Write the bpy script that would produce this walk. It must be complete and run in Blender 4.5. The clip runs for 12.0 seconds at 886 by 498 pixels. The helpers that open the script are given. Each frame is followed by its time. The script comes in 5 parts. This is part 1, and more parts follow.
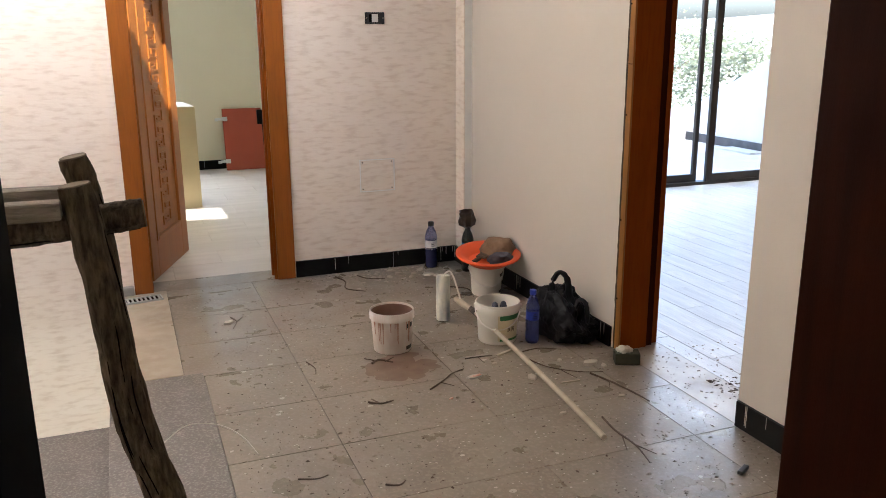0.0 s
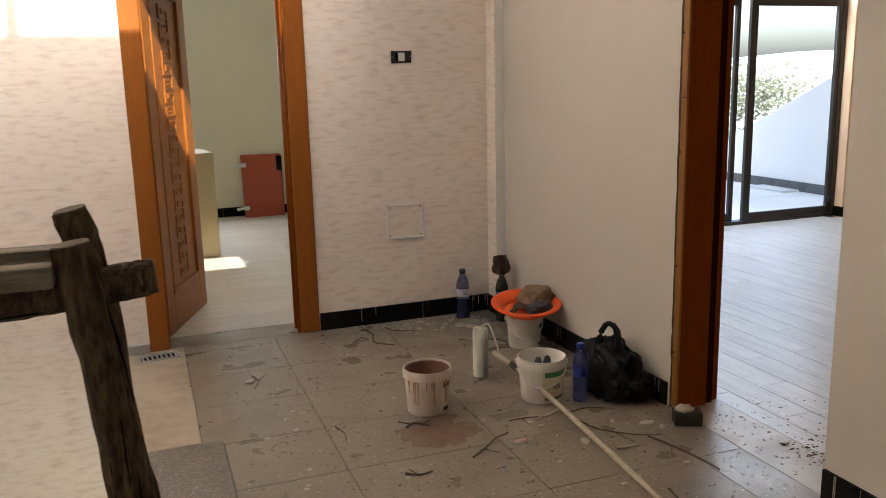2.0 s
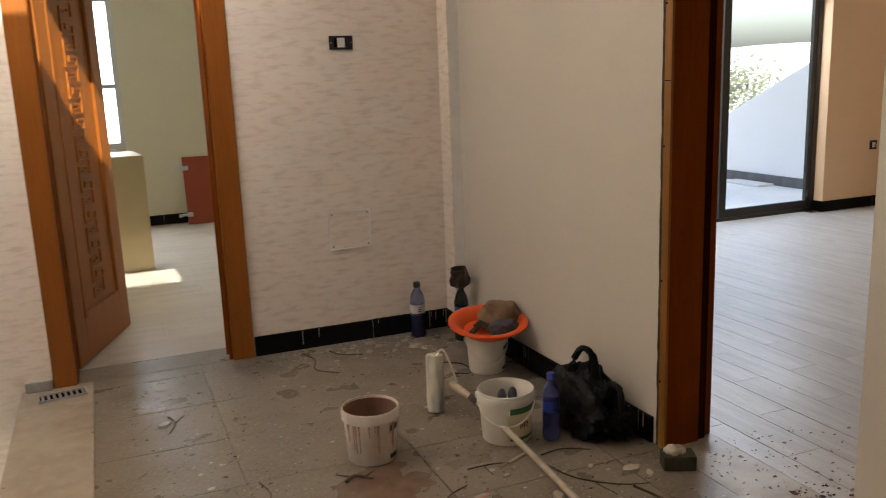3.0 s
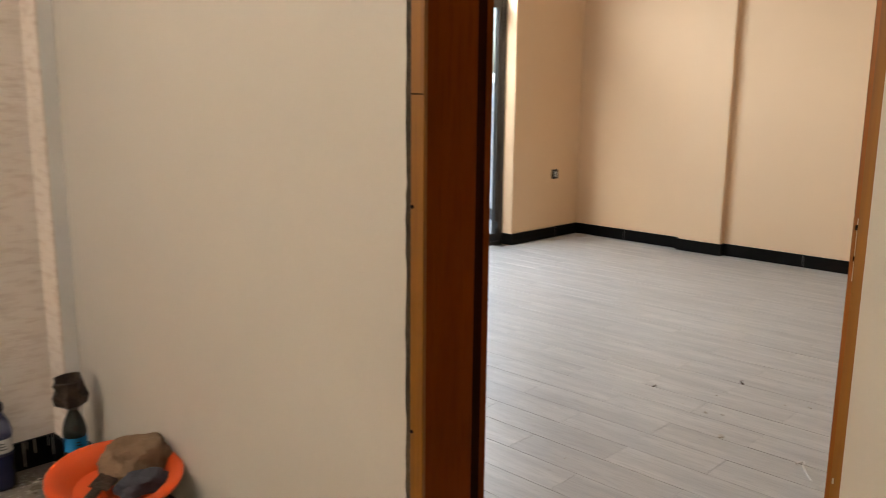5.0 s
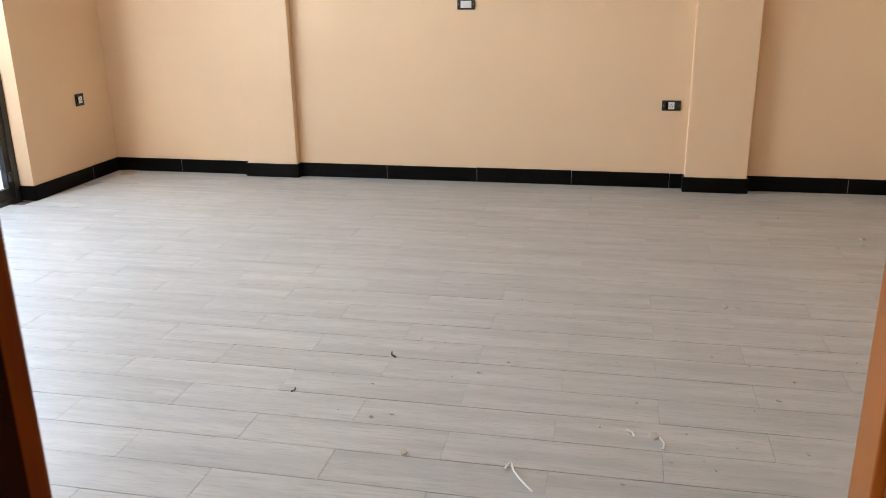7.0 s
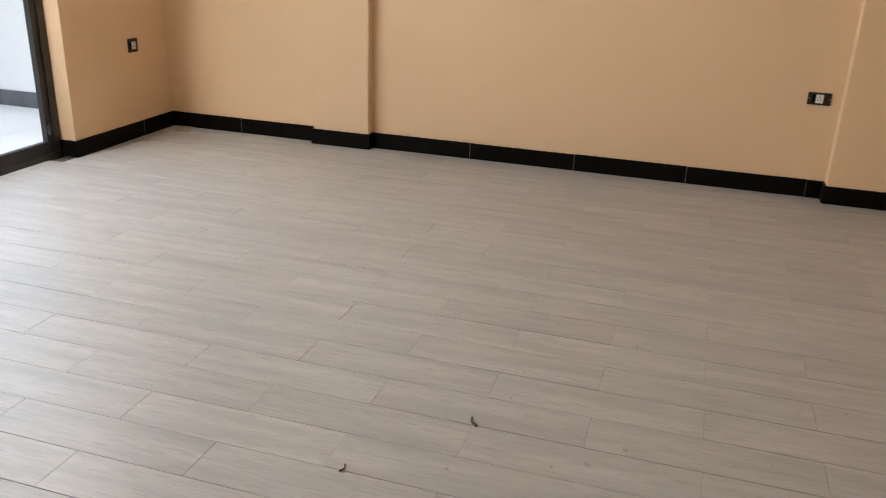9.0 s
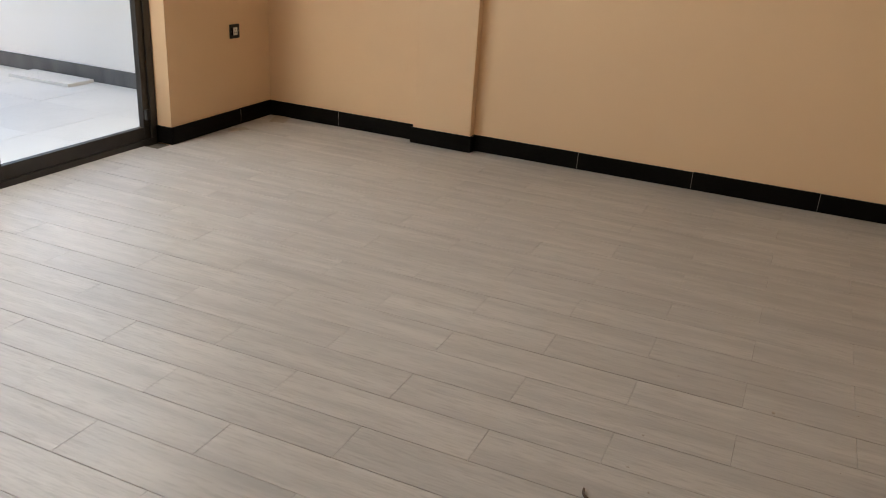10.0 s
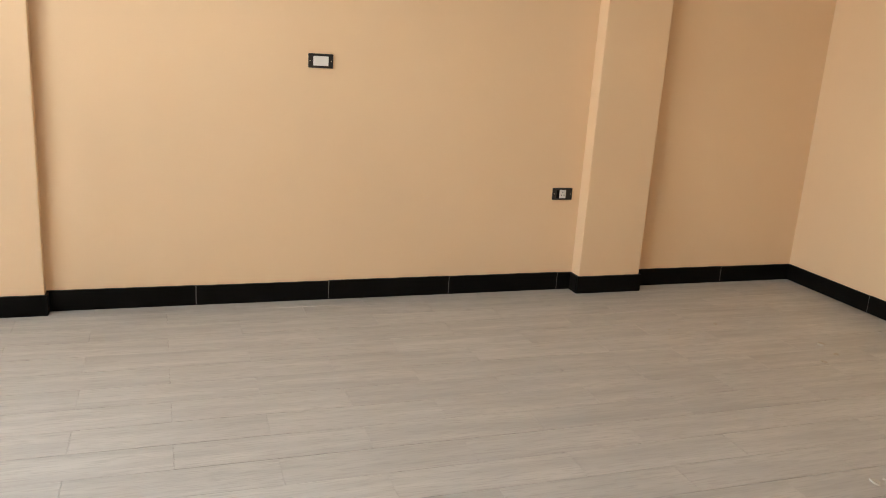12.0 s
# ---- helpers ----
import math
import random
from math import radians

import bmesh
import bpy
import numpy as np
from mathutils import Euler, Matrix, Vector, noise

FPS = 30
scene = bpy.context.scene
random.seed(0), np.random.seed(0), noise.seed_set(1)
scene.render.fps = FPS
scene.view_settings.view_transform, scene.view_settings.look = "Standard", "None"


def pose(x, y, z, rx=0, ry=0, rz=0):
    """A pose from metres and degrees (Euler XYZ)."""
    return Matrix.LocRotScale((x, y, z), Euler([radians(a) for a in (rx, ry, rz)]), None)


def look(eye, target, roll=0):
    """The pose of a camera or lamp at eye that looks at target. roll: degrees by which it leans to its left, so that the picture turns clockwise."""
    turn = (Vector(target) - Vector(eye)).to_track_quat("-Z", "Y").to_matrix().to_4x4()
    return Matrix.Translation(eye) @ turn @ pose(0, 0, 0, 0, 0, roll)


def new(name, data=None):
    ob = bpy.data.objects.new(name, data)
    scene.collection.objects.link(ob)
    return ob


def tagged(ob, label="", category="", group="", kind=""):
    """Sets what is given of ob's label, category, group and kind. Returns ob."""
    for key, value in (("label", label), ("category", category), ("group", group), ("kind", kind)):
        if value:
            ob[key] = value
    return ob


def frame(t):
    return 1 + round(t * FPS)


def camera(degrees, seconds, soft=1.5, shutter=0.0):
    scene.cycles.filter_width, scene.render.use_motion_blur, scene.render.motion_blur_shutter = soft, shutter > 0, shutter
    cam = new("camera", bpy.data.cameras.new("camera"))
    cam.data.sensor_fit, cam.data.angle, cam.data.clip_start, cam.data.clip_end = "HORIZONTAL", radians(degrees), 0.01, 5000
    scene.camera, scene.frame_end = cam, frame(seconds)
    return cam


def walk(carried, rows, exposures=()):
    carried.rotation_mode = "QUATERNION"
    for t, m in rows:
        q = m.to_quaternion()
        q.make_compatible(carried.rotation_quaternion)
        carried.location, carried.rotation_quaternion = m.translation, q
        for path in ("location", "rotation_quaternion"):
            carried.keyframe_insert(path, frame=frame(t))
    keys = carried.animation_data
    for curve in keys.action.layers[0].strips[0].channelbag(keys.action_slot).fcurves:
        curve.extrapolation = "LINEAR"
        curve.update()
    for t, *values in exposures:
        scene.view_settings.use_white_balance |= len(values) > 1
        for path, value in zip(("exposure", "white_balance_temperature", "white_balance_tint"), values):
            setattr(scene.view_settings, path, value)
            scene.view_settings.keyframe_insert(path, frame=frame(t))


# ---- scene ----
cam = camera(56.7, 12.0, soft=0.9, shutter=0.25)
PATH = [
    (0, (-2.049, -4.814, 1.426), (-1.351, -3.009, 0.922), -0.30),
    (0.5, (-2.058, -4.854, 1.432), (-1.384, -3.032, 0.957), -0.40),
    (1, (-2.070, -4.800, 1.418), (-1.423, -2.958, 0.985), -0.30),
    (1.5, (-2.081, -4.643, 1.407), (-1.435, -2.798, 0.983), -0.30),
    (2, (-2.032, -4.509, 1.390), (-1.361, -2.668, 0.988), -1.40),
    (2.5, (-1.897, -4.295, 1.357), (-1.218, -2.458, 0.952), -3.40),
    (2.7, (-1.840, -4.190, 1.346), (-1.157, -2.356, 0.935), -3.00),
    (4.3, (-1.329, -3.319, 1.336), (-0.201, -1.702, 1.001), 0.30),
    (4.5, (-1.256, -3.227, 1.337), (-0.115, -1.619, 0.999), 0.23),
    (5, (-1.102, -2.900, 1.311), (0.304, -1.530, 0.931), 0.59),
    (5.2, (-1.059, -2.798, 1.315), (0.464, -1.574, 0.889), 0.93),
    (5.5, (-0.891, -2.626, 1.292), (0.772, -1.636, 0.788), 0.84),
    (5.8, (-0.755, -2.513, 1.293), (0.968, -1.656, 0.749), 0.78),
    (6, (-0.660, -2.421, 1.296), (1.103, -1.674, 0.714), 0.85),
    (6.2, (-0.582, -2.351, 1.292), (1.208, -1.677, 0.708), 0.12),
    (6.5, (-0.455, -2.207, 1.325), (1.379, -1.677, 0.729), -1.33),
    (6.7, (-0.371, -2.179, 1.316), (1.494, -1.773, 0.719), -1.12),
    (8.3, (0.282, -1.987, 1.310), (2.091, -1.509, 0.604), -1.02),
    (8.5, (0.344, -1.943, 1.313), (2.153, -1.470, 0.603), -0.42),
    (9, (0.476, -1.865, 1.315), (2.260, -1.325, 0.591), 2.06),
    (9.2, (0.534, -1.851, 1.308), (2.286, -1.218, 0.579), 2.51),
    (9.5, (0.616, -1.823, 1.304), (2.301, -1.043, 0.559), 2.26),
    (10, (0.741, -1.665, 1.326), (2.447, -0.948, 0.567), 3.82),
    (10.5, (0.918, -1.355, 1.353), (2.745, -0.920, 0.664), 2.03),
    (11, (1.141, -1.068, 1.340), (3.034, -0.869, 0.727), 1.33),
    (11.5, (1.268, -0.751, 1.333), (3.159, -1.147, 0.818), 3.51),
    (11.6, (1.297, -0.686, 1.332), (3.168, -1.186, 0.830), 3.85),
    (12, (1.326, -0.404, 1.352), (3.146, -1.059, 0.841), 3.82),
]
walk(cam, [(t, look(eye, target, roll)) for t, eye, target, roll in PATH],
     exposures=[(0, 2.8, 5500, 9), (1.5, 2.67, 5800, 9), (2.0, 2.25, 5950, 8), (2.5, 2.03, 6100, 8), (4.5, 2.53, 6250, 7), (5.0, 2.55, 6250, 6), (5.5, 2.83, 6150, 6), (6.5, 3.05, 5700, 5), (8.5, 2.34, 6600, 9), (9.0, 2.42, 6600, 8), (9.5, 2.13, 7000, 9), (10.0, 2.0, 7200, 10), (10.5, 2.24, 7600, 10), (11, 2.68, 7400, 8), (12, 2.8, 6700, 6)])

# ---------------------------------------------------------------- light
SUN_UP, SUN_TURN = 41.0, -1.5          # the sun stands behind the start, over the open stairwell
world = bpy.data.worlds.new("sky")
scene.world = world
world.use_nodes = True
wn = world.node_tree
sky = wn.nodes.new("ShaderNodeTexSky")
sky.sky_type = "NISHITA"
sky.sun_disc = False
sky.sun_elevation = radians(SUN_UP)
sky.sun_rotation = radians(180 + SUN_TURN)
sky.air_density, sky.dust_density, sky.ozone_density = 1.0, 4.5, 0.4
wn.links.new(sky.outputs[0], wn.nodes["Background"].inputs[0])
wn.nodes["Background"].inputs[1].default_value = 0.15


def lamp(name, kind, m, energy, colour=(1, 1, 1), size=None, size_y=None):
    data = bpy.data.lights.new(name, kind)
    data.energy, data.color = energy, colour
    if kind == "AREA":
        data.shape, data.size, data.size_y = "RECTANGLE", size, size_y
    ob = new(name, data)
    ob.matrix_world = m
    return ob


sun = lamp("sun", "SUN", look((0, 0, 0), (math.sin(radians(SUN_TURN)) * math.cos(radians(SUN_UP)),
                                            math.cos(radians(SUN_UP)), -math.sin(radians(SUN_UP)))), 2.5, (1, 0.93, 0.82))
sun.data.angle = radians(0.6)
# area lamps standing in for sky light at the balcony door and green window
lamp("balcony_daylight", "AREA", look((2.5, 1.81, 2.19), (2.4, -1.0, 0.0)), 23.5, (0.97, 0.98, 1.0), 3.4, 0.2)
lamp("green_window_daylight", "AREA", look((-2.15, 4.69, 1.5), (-2.15, 0, 1.3)), 11, (0.95, 0.98, 1.0), 1.2, 1.3)
# added fill over the unseen stairwell opening, tilted to brighten the landing
lamp("stair_sky_fill", "AREA", look((-2.7, -1.4, 3.35), (-1.2, -0.6, 0.3)), 1.7, (1.0, 0.97, 0.92), 2.8, 1.4)


# ---------------------------------------------------------------- materials
def material(name, colour, rough=0.6, metal=0.0, second=None, scale=6.0, stretch=(1, 1, 1), amount=0.6, bump=0.0,
             bump_scale=60.0, fine=None, fine_scale=80.0, vary=0.0, spec=None, transmission=0.0, rough_vary=0.0, coat=0.0):
    """A surface with broad stains (second), fine grain (fine), relief, and a shade that differs from piece to piece (vary)."""
    mat = bpy.data.materials.new(name)
    mat.use_nodes = True
    nt = mat.node_tree
    b = nt.nodes["Principled BSDF"]
    L = nt.links.new
    b.inputs["Roughness"].default_value, b.inputs["Metallic"].default_value = rough, metal
    b.inputs["Transmission Weight"].default_value = transmission
    b.inputs["Coat Weight"].default_value = coat
    if spec is not None:
        b.inputs["Specular IOR Level"].default_value = spec
    tc = nt.nodes.new("ShaderNodeTexCoord")
    info = nt.nodes.new("ShaderNodeObjectInfo")
    shift = nt.nodes.new("ShaderNodeVectorMath")
    shift.operation = "MULTIPLY_ADD"
    comb = nt.nodes.new("ShaderNodeCombineXYZ")
    for i in range(3):
        L(info.outputs["Random"], comb.inputs[i])
    L(comb.outputs[0], shift.inputs[0])
    shift.inputs[1].default_value = (37, 23, 11) if vary else (0, 0, 0)
    L(tc.outputs["Object"], shift.inputs[2])
    mp = nt.nodes.new("ShaderNodeMapping")
    mp.inputs["Scale"].default_value = stretch
    L(shift.outputs[0], mp.inputs[0])
    col = nt.nodes.new("ShaderNodeRGB")
    col.outputs[0].default_value = (*colour, 1)
    out = col.outputs[0]

    def mix(a, colour2, fac):
        m = nt.nodes.new("ShaderNodeMix")
        m.data_type = "RGBA"
        L(fac, m.inputs[0])
        L(a, m.inputs[6])
        m.inputs[7].default_value = (*colour2, 1)
        return m.outputs[2]

    def noise_fac(s, detail, lo, hi, top):
        n = nt.nodes.new("ShaderNodeTexNoise")
        n.inputs["Scale"].default_value, n.inputs["Detail"].default_value = s, detail
        L(mp.outputs[0], n.inputs["Vector"])
        r = nt.nodes.new("ShaderNodeMapRange")
        r.inputs[1].default_value, r.inputs[2].default_value, r.inputs[4].default_value = lo, hi, top
        L(n.outputs[0], r.inputs[0])
        return r.outputs[0]

    if second:
        out = mix(out, second, noise_fac(scale, 6, 0.35, 0.7, amount))
    if fine:
        out = mix(out, fine, noise_fac(fine_scale, 3, 0.48, 0.72, 0.7))
    if vary:
        hsv = nt.nodes.new("ShaderNodeHueSaturation")
        r = nt.nodes.new("ShaderNodeMapRange")
        r.inputs[3].default_value, r.inputs[4].default_value = 1 - vary, 1 + vary
        L(info.outputs["Random"], r.inputs[0])
        L(r.outputs[0], hsv.inputs["Value"])
        L(out, hsv.inputs["Color"])
        out = hsv.outputs[0]
    L(out, b.inputs["Base Color"])
    if rough_vary:
        r = nt.nodes.new("ShaderNodeMapRange")
        L(noise_fac(scale * 1.7, 5, 0.3, 0.7, 1.0), r.inputs[0])
        r.inputs[3].default_value, r.inputs[4].default_value = max(0.03, rough - rough_vary), min(1, rough + rough_vary)
        L(r.outputs[0], b.inputs["Roughness"])
    if bump:
        n = nt.nodes.new("ShaderNodeTexNoise")
        n.inputs["Scale"].default_value, n.inputs["Detail"].default_value = bump_scale, 4
        L(mp.outputs[0], n.inputs["Vector"])
        bp = nt.nodes.new("ShaderNodeBump")
        bp.inputs["Strength"].default_value, bp.inputs["Distance"].default_value = bump, 0.01
        L(n.outputs[0], bp.inputs["Height"])
        L(bp.outputs[0], b.inputs["Normal"])
    return mat


M_WHITE = material("white_emulsion", (0.60, 0.562, 0.50), 0.75, second=(0.555, 0.515, 0.452), scale=1.3, amount=0.6, bump=0.08, bump_scale=120)
M_BAND = material("bright_white_paint", (0.86, 0.84, 0.80), 0.7, second=(0.72, 0.71, 0.69), scale=4, bump=0.06)
M_PAPER = material("stippled_cream_wall", (0.88, 0.795, 0.71), 0.7, second=(0.83, 0.73, 0.63), scale=1.6, amount=0.7,
                   stretch=(1.1, 1.1, 4.6), fine=(0.67, 0.555, 0.46), fine_scale=10, bump=0.18, bump_scale=22)
M_PEACH = material("peach_emulsion", (0.81, 0.575, 0.355), 0.62, second=(0.775, 0.545, 0.335), scale=1.1, amount=0.7, bump=0.05, bump_scale=160)
M_GREEN = material("pale_green_emulsion", (0.64, 0.575, 0.42), 0.65, second=(0.60, 0.535, 0.39), scale=1.2, bump=0.05, bump_scale=150)
M_CEIL = material("white_ceiling_paint", (0.78, 0.77, 0.75), 0.8, second=(0.74, 0.73, 0.71), scale=1.5, bump=0.05)
M_CONCRETE = material("rough_render", (0.40, 0.38, 0.35), 0.9, second=(0.30, 0.28, 0.25), scale=5, bump=0.4, bump_scale=50)
M_MORTAR = material("dark_mortar_gap", (0.028, 0.020, 0.013), 0.95, second=(0.12, 0.085, 0.05), scale=18, bump=0.9, bump_scale=90)
M_PLANK = material("grey_wood_look_tile", (0.54, 0.517, 0.482), 0.36, second=(0.405, 0.392, 0.37), scale=2.6, stretch=(7, 0.6, 1), amount=0.95,
                   fine=(0.375, 0.358, 0.33), fine_scale=20, bump=0.12, bump_scale=30, vary=0.035, rough_vary=0.08)
M_PLANK_PALE = material("pale_beige_floor_tile", (0.52, 0.455, 0.38), 0.45, second=(0.43, 0.365, 0.295), scale=3.0, stretch=(0.8, 5, 1), amount=0.7, bump=0.06, bump_scale=30, vary=0.06)
M_GROUT = material("brown_grey_grout", (0.27, 0.24, 0.20), 0.9, second=(0.06, 0.05, 0.04), scale=4, amount=0.95)
M_GROUT_PALE = material("pale_grout", (0.40, 0.37, 0.33), 0.9, second=(0.33, 0.30, 0.27), scale=9)
M_GROUT_LANDING = material("dark_joint_dirt", (0.12, 0.10, 0.085), 0.9, second=(0.07, 0.06, 0.05), scale=9)
M_TERR = material("dusty_terrazzo", (0.225, 0.190, 0.146), 0.36, second=(0.172, 0.143, 0.110), scale=3.5, amount=0.95, fine=(0.29, 0.25, 0.20),
                  fine_scale=70, bump=0.06, bump_scale=70, vary=0.05, rough_vary=0.13)
M_TERR_DARK = material("grey_terrazzo_nosing", (0.135, 0.118, 0.105), 0.5, second=(0.105, 0.092, 0.084), scale=6, fine=(0.30, 0.275, 0.25),
                       fine_scale=110, bump=0.06, rough_vary=0.1)
M_MARBLE = material("beige_marble", (0.39, 0.335, 0.255), 0.38, second=(0.28, 0.225, 0.16), scale=5, amount=0.9, fine=(0.41, 0.36, 0.29),
                    fine_scale=14, bump=0.03, rough_vary=0.12)
M_SKIRT = material("black_glazed_skirting", (0.0045, 0.004, 0.0035), 0.4, second=(0.007, 0.006, 0.0055), scale=9, spec=0.07)
M_SKIRT_DRIP = material("black_skirting_splashed", (0.006, 0.006, 0.006), 0.4, second=(0.016, 0.015, 0.014), scale=6, spec=0.1)
M_JOINTLINE = material("grey_joint_filler", (0.33, 0.31, 0.29), 0.8)
M_DOOR = material("varnished_red_wood", (0.285, 0.090, 0.009), 0.42, second=(0.22, 0.064, 0.007), scale=4, stretch=(6, 6, 0.5), amount=0.6,
                  fine=(0.22, 0.068, 0.010), fine_scale=14, bump=0.04, bump_scale=30, spec=0.3)
M_DOOR_DARK = material("varnished_dark_wood", (0.205, 0.050, 0.003), 0.6, second=(0.14, 0.031, 0.002), scale=3, stretch=(5, 5, 0.5), amount=0.6,
                       fine=(0.15, 0.034, 0.004), fine_scale=16, bump=0.04, bump_scale=30, spec=0.04)
M_EDGE = material("raw_orange_wood_edge", (0.27, 0.108, 0.004), 0.5, second=(0.19, 0.070, 0.003), scale=6, stretch=(9, 9, 0.35), amount=0.8,
                  fine=(0.18, 0.062, 0.006), fine_scale=10, bump=0.05)
# brown and black below carry the shade on the backlit first doorway
M_START = material("shaded_brown_wood", (0.032, 0.0075, 0.0016), 0.6, second=(0.018, 0.0045, 0.001), scale=4, stretch=(9, 9, 0.5), amount=0.8, bump=0.05, spec=0.03)
M_BLACKJAMB = material("shade_black_jamb", (0.0022, 0.002, 0.0018), 0.8, second=(0.0035, 0.003, 0.0026), scale=6, spec=0.02)
# shade of holes, cracks and gaps put into colour; lock plates share it
M_GAP_BLACK = material("gap_shade_and_plate_black", (0.005, 0.004, 0.0035), 0.9, second=(0.008, 0.006, 0.005), scale=30, spec=0.03)
M_ALU = material("dark_bronze_aluminium", (0.032, 0.029, 0.026), 0.38, 0.3, second=(0.045, 0.04, 0.036), scale=12)
M_ALU_PALE = material("pale_aluminium", (0.55, 0.56, 0.56), 0.4, 0.6, second=(0.5, 0.5, 0.5), scale=12)
M_BRASS = material("brushed_steel_plate", (0.62, 0.56, 0.45), 0.32, 0.9, second=(0.5, 0.44, 0.34), scale=20, stretch=(1, 1, 6))
M_BLACKPLASTIC = material("black_plastic", (0.013, 0.012, 0.012), 0.35, second=(0.02, 0.018, 0.018), scale=12)
M_WHITEPLASTIC = material("white_plastic", (0.78, 0.76, 0.73), 0.4, second=(0.70, 0.67, 0.63), scale=9)
M_BUCKET = material("paint_smeared_white_plastic", (0.74, 0.70, 0.66), 0.45, second=(0.55, 0.40, 0.33), scale=14, stretch=(2, 2, 0.5), amount=0.6, bump=0.05)
M_BUCKET2 = material("dusty_white_plastic", (0.76, 0.74, 0.68), 0.45, second=(0.66, 0.63, 0.55), scale=8, amount=0.6)
M_RUN = material("thin_brown_paint", (0.52, 0.33, 0.26), 0.6, second=(0.32, 0.17, 0.12), scale=30)
M_BROWNPAINT = material("dried_brown_paint", (0.20, 0.105, 0.07), 0.7, second=(0.34, 0.22, 0.17), scale=8, bump=0.3)
M_ORANGE = material("orange_plastic", (0.80, 0.085, 0.006), 0.45, second=(0.70, 0.12, 0.03), scale=9, amount=0.5)
M_GREENLBL = material("green_label", (0.03, 0.16, 0.05), 0.5)
M_CREAMLBL = material("cream_label", (0.66, 0.60, 0.42), 0.5, second=(0.6, 0.52, 0.34), scale=14)
M_RAG = material("brown_rag", (0.24, 0.155, 0.09), 0.9, second=(0.15, 0.09, 0.05), scale=16, bump=0.7, bump_scale=60)
M_RAG_GREY = material("blue_grey_rag", (0.085, 0.085, 0.105), 0.9, second=(0.05, 0.05, 0.065), scale=14, bump=0.6, bump_scale=60)
M_BAG = material("black_plastic_bag", (0.007, 0.007, 0.008), 0.5, second=(0.011, 0.011, 0.012), scale=9, bump=0.8, bump_scale=28, spec=0.15)
M_BLUE = material("blue_bottle_plastic", (0.40, 0.42, 0.70), 0.1, second=(0.48, 0.50, 0.76), scale=9, transmission=0.75)
M_DARKBLUE = material("dark_blue_liquid", (0.018, 0.020, 0.06), 0.2, second=(0.03, 0.032, 0.09), scale=9)
M_BLUEDEEP = material("deep_blue_cap", (0.02, 0.045, 0.36), 0.35)
M_SMOKE = material("smoky_bottle_plastic", (0.040, 0.048, 0.040), 0.12, second=(0.022, 0.026, 0.022), scale=9, transmission=0.3)
M_WATERBLUE = material("clear_blue_plastic", (0.20, 0.27, 0.75), 0.1, second=(0.10, 0.14, 0.55), scale=22, stretch=(1, 1, 2.5), amount=0.9, transmission=0.75)
M_BLUELBL = material("blue_label", (0.015, 0.19, 0.46), 0.4)
M_WHITELBL = material("white_label", (0.62, 0.60, 0.60), 0.5, second=(0.35, 0.33, 0.38), scale=30)
M_TAR = material("burnt_brown_plastic", (0.022, 0.012, 0.007), 0.45, second=(0.085, 0.050, 0.028), scale=26, bump=0.5)
M_SLEEVE = material("paint_roller_nap", (0.78, 0.76, 0.64), 0.9, second=(0.27, 0.32, 0.38), scale=5, stretch=(4, 4, 1.2), amount=1.0, bump=0.5, bump_scale=90)
M_WIRE = material("painted_wire", (0.66, 0.63, 0.56), 0.5, 0.2)
M_STICK = material("paint_splashed_stick", (0.47, 0.41, 0.32), 0.7, second=(0.30, 0.25, 0.18), scale=18, bump=0.3)
M_LOG = material("grey_brown_log", (0.062, 0.042, 0.026), 0.95, second=(0.17, 0.128, 0.085), scale=42, stretch=(1.8, 1.8, 0.45), amount=0.9, spec=0.1,
                 fine=(0.018, 0.013, 0.009), fine_scale=75, bump=1.0, bump_scale=75)
M_LOGTOP = material("sawn_log_end", (0.20, 0.15, 0.10), 0.9, second=(0.12, 0.09, 0.06), scale=14, bump=0.5)
M_SPLIT = material("split_grey_timber", (0.27, 0.235, 0.19), 0.9, second=(0.15, 0.125, 0.095), scale=8, stretch=(0.4, 3, 3), amount=0.9,
                   fine=(0.08, 0.06, 0.045), fine_scale=20, bump=0.8, bump_scale=40)
M_STAINED = material("red_stained_plaster", (0.62, 0.50, 0.42), 0.8, second=(0.50, 0.10, 0.05), scale=45, amount=0.9)
M_TWIG = material("dry_twig", (0.075, 0.05, 0.035), 0.9, second=(0.15, 0.11, 0.08), scale=20, bump=0.4)
M_PLASTER = material("plaster_chip", (0.50, 0.455, 0.385), 0.9, second=(0.37, 0.33, 0.27), scale=25, bump=0.4)
M_GRIT = material("builders_grit", (0.33, 0.28, 0.23), 0.95, second=(0.20, 0.16, 0.13), scale=60)
M_SPLASH = material("white_paint_splash", (0.50, 0.47, 0.42), 0.42, second=(0.38, 0.35, 0.31), scale=30)
M_STAIN = material("brown_paint_spill", (0.125, 0.068, 0.040), 0.5, second=(0.19, 0.135, 0.095), scale=12, amount=0.9)
M_RED = material("red_painted_board", (0.31, 0.048, 0.014), 0.45, second=(0.26, 0.04, 0.012), scale=4)
M_TAN = material("tan_melamine_board", (0.50, 0.40, 0.22), 0.5, second=(0.45, 0.35, 0.19), scale=3)
M_TILE_OUT = material("pale_balcony_tile", (0.74, 0.72, 0.67), 0.5, second=(0.66, 0.64, 0.59), scale=3, vary=0.04)
M_OUTWALL = material("white_outside_render", (0.87, 0.85, 0.81), 0.85, second=(0.80, 0.78, 0.74), scale=2, bump=0.1)
M_SKIRT_OUT = material("dusty_black_skirting", (0.09, 0.09, 0.09), 0.6, second=(0.18, 0.175, 0.17), scale=10, stretch=(1, 1, 0.3))
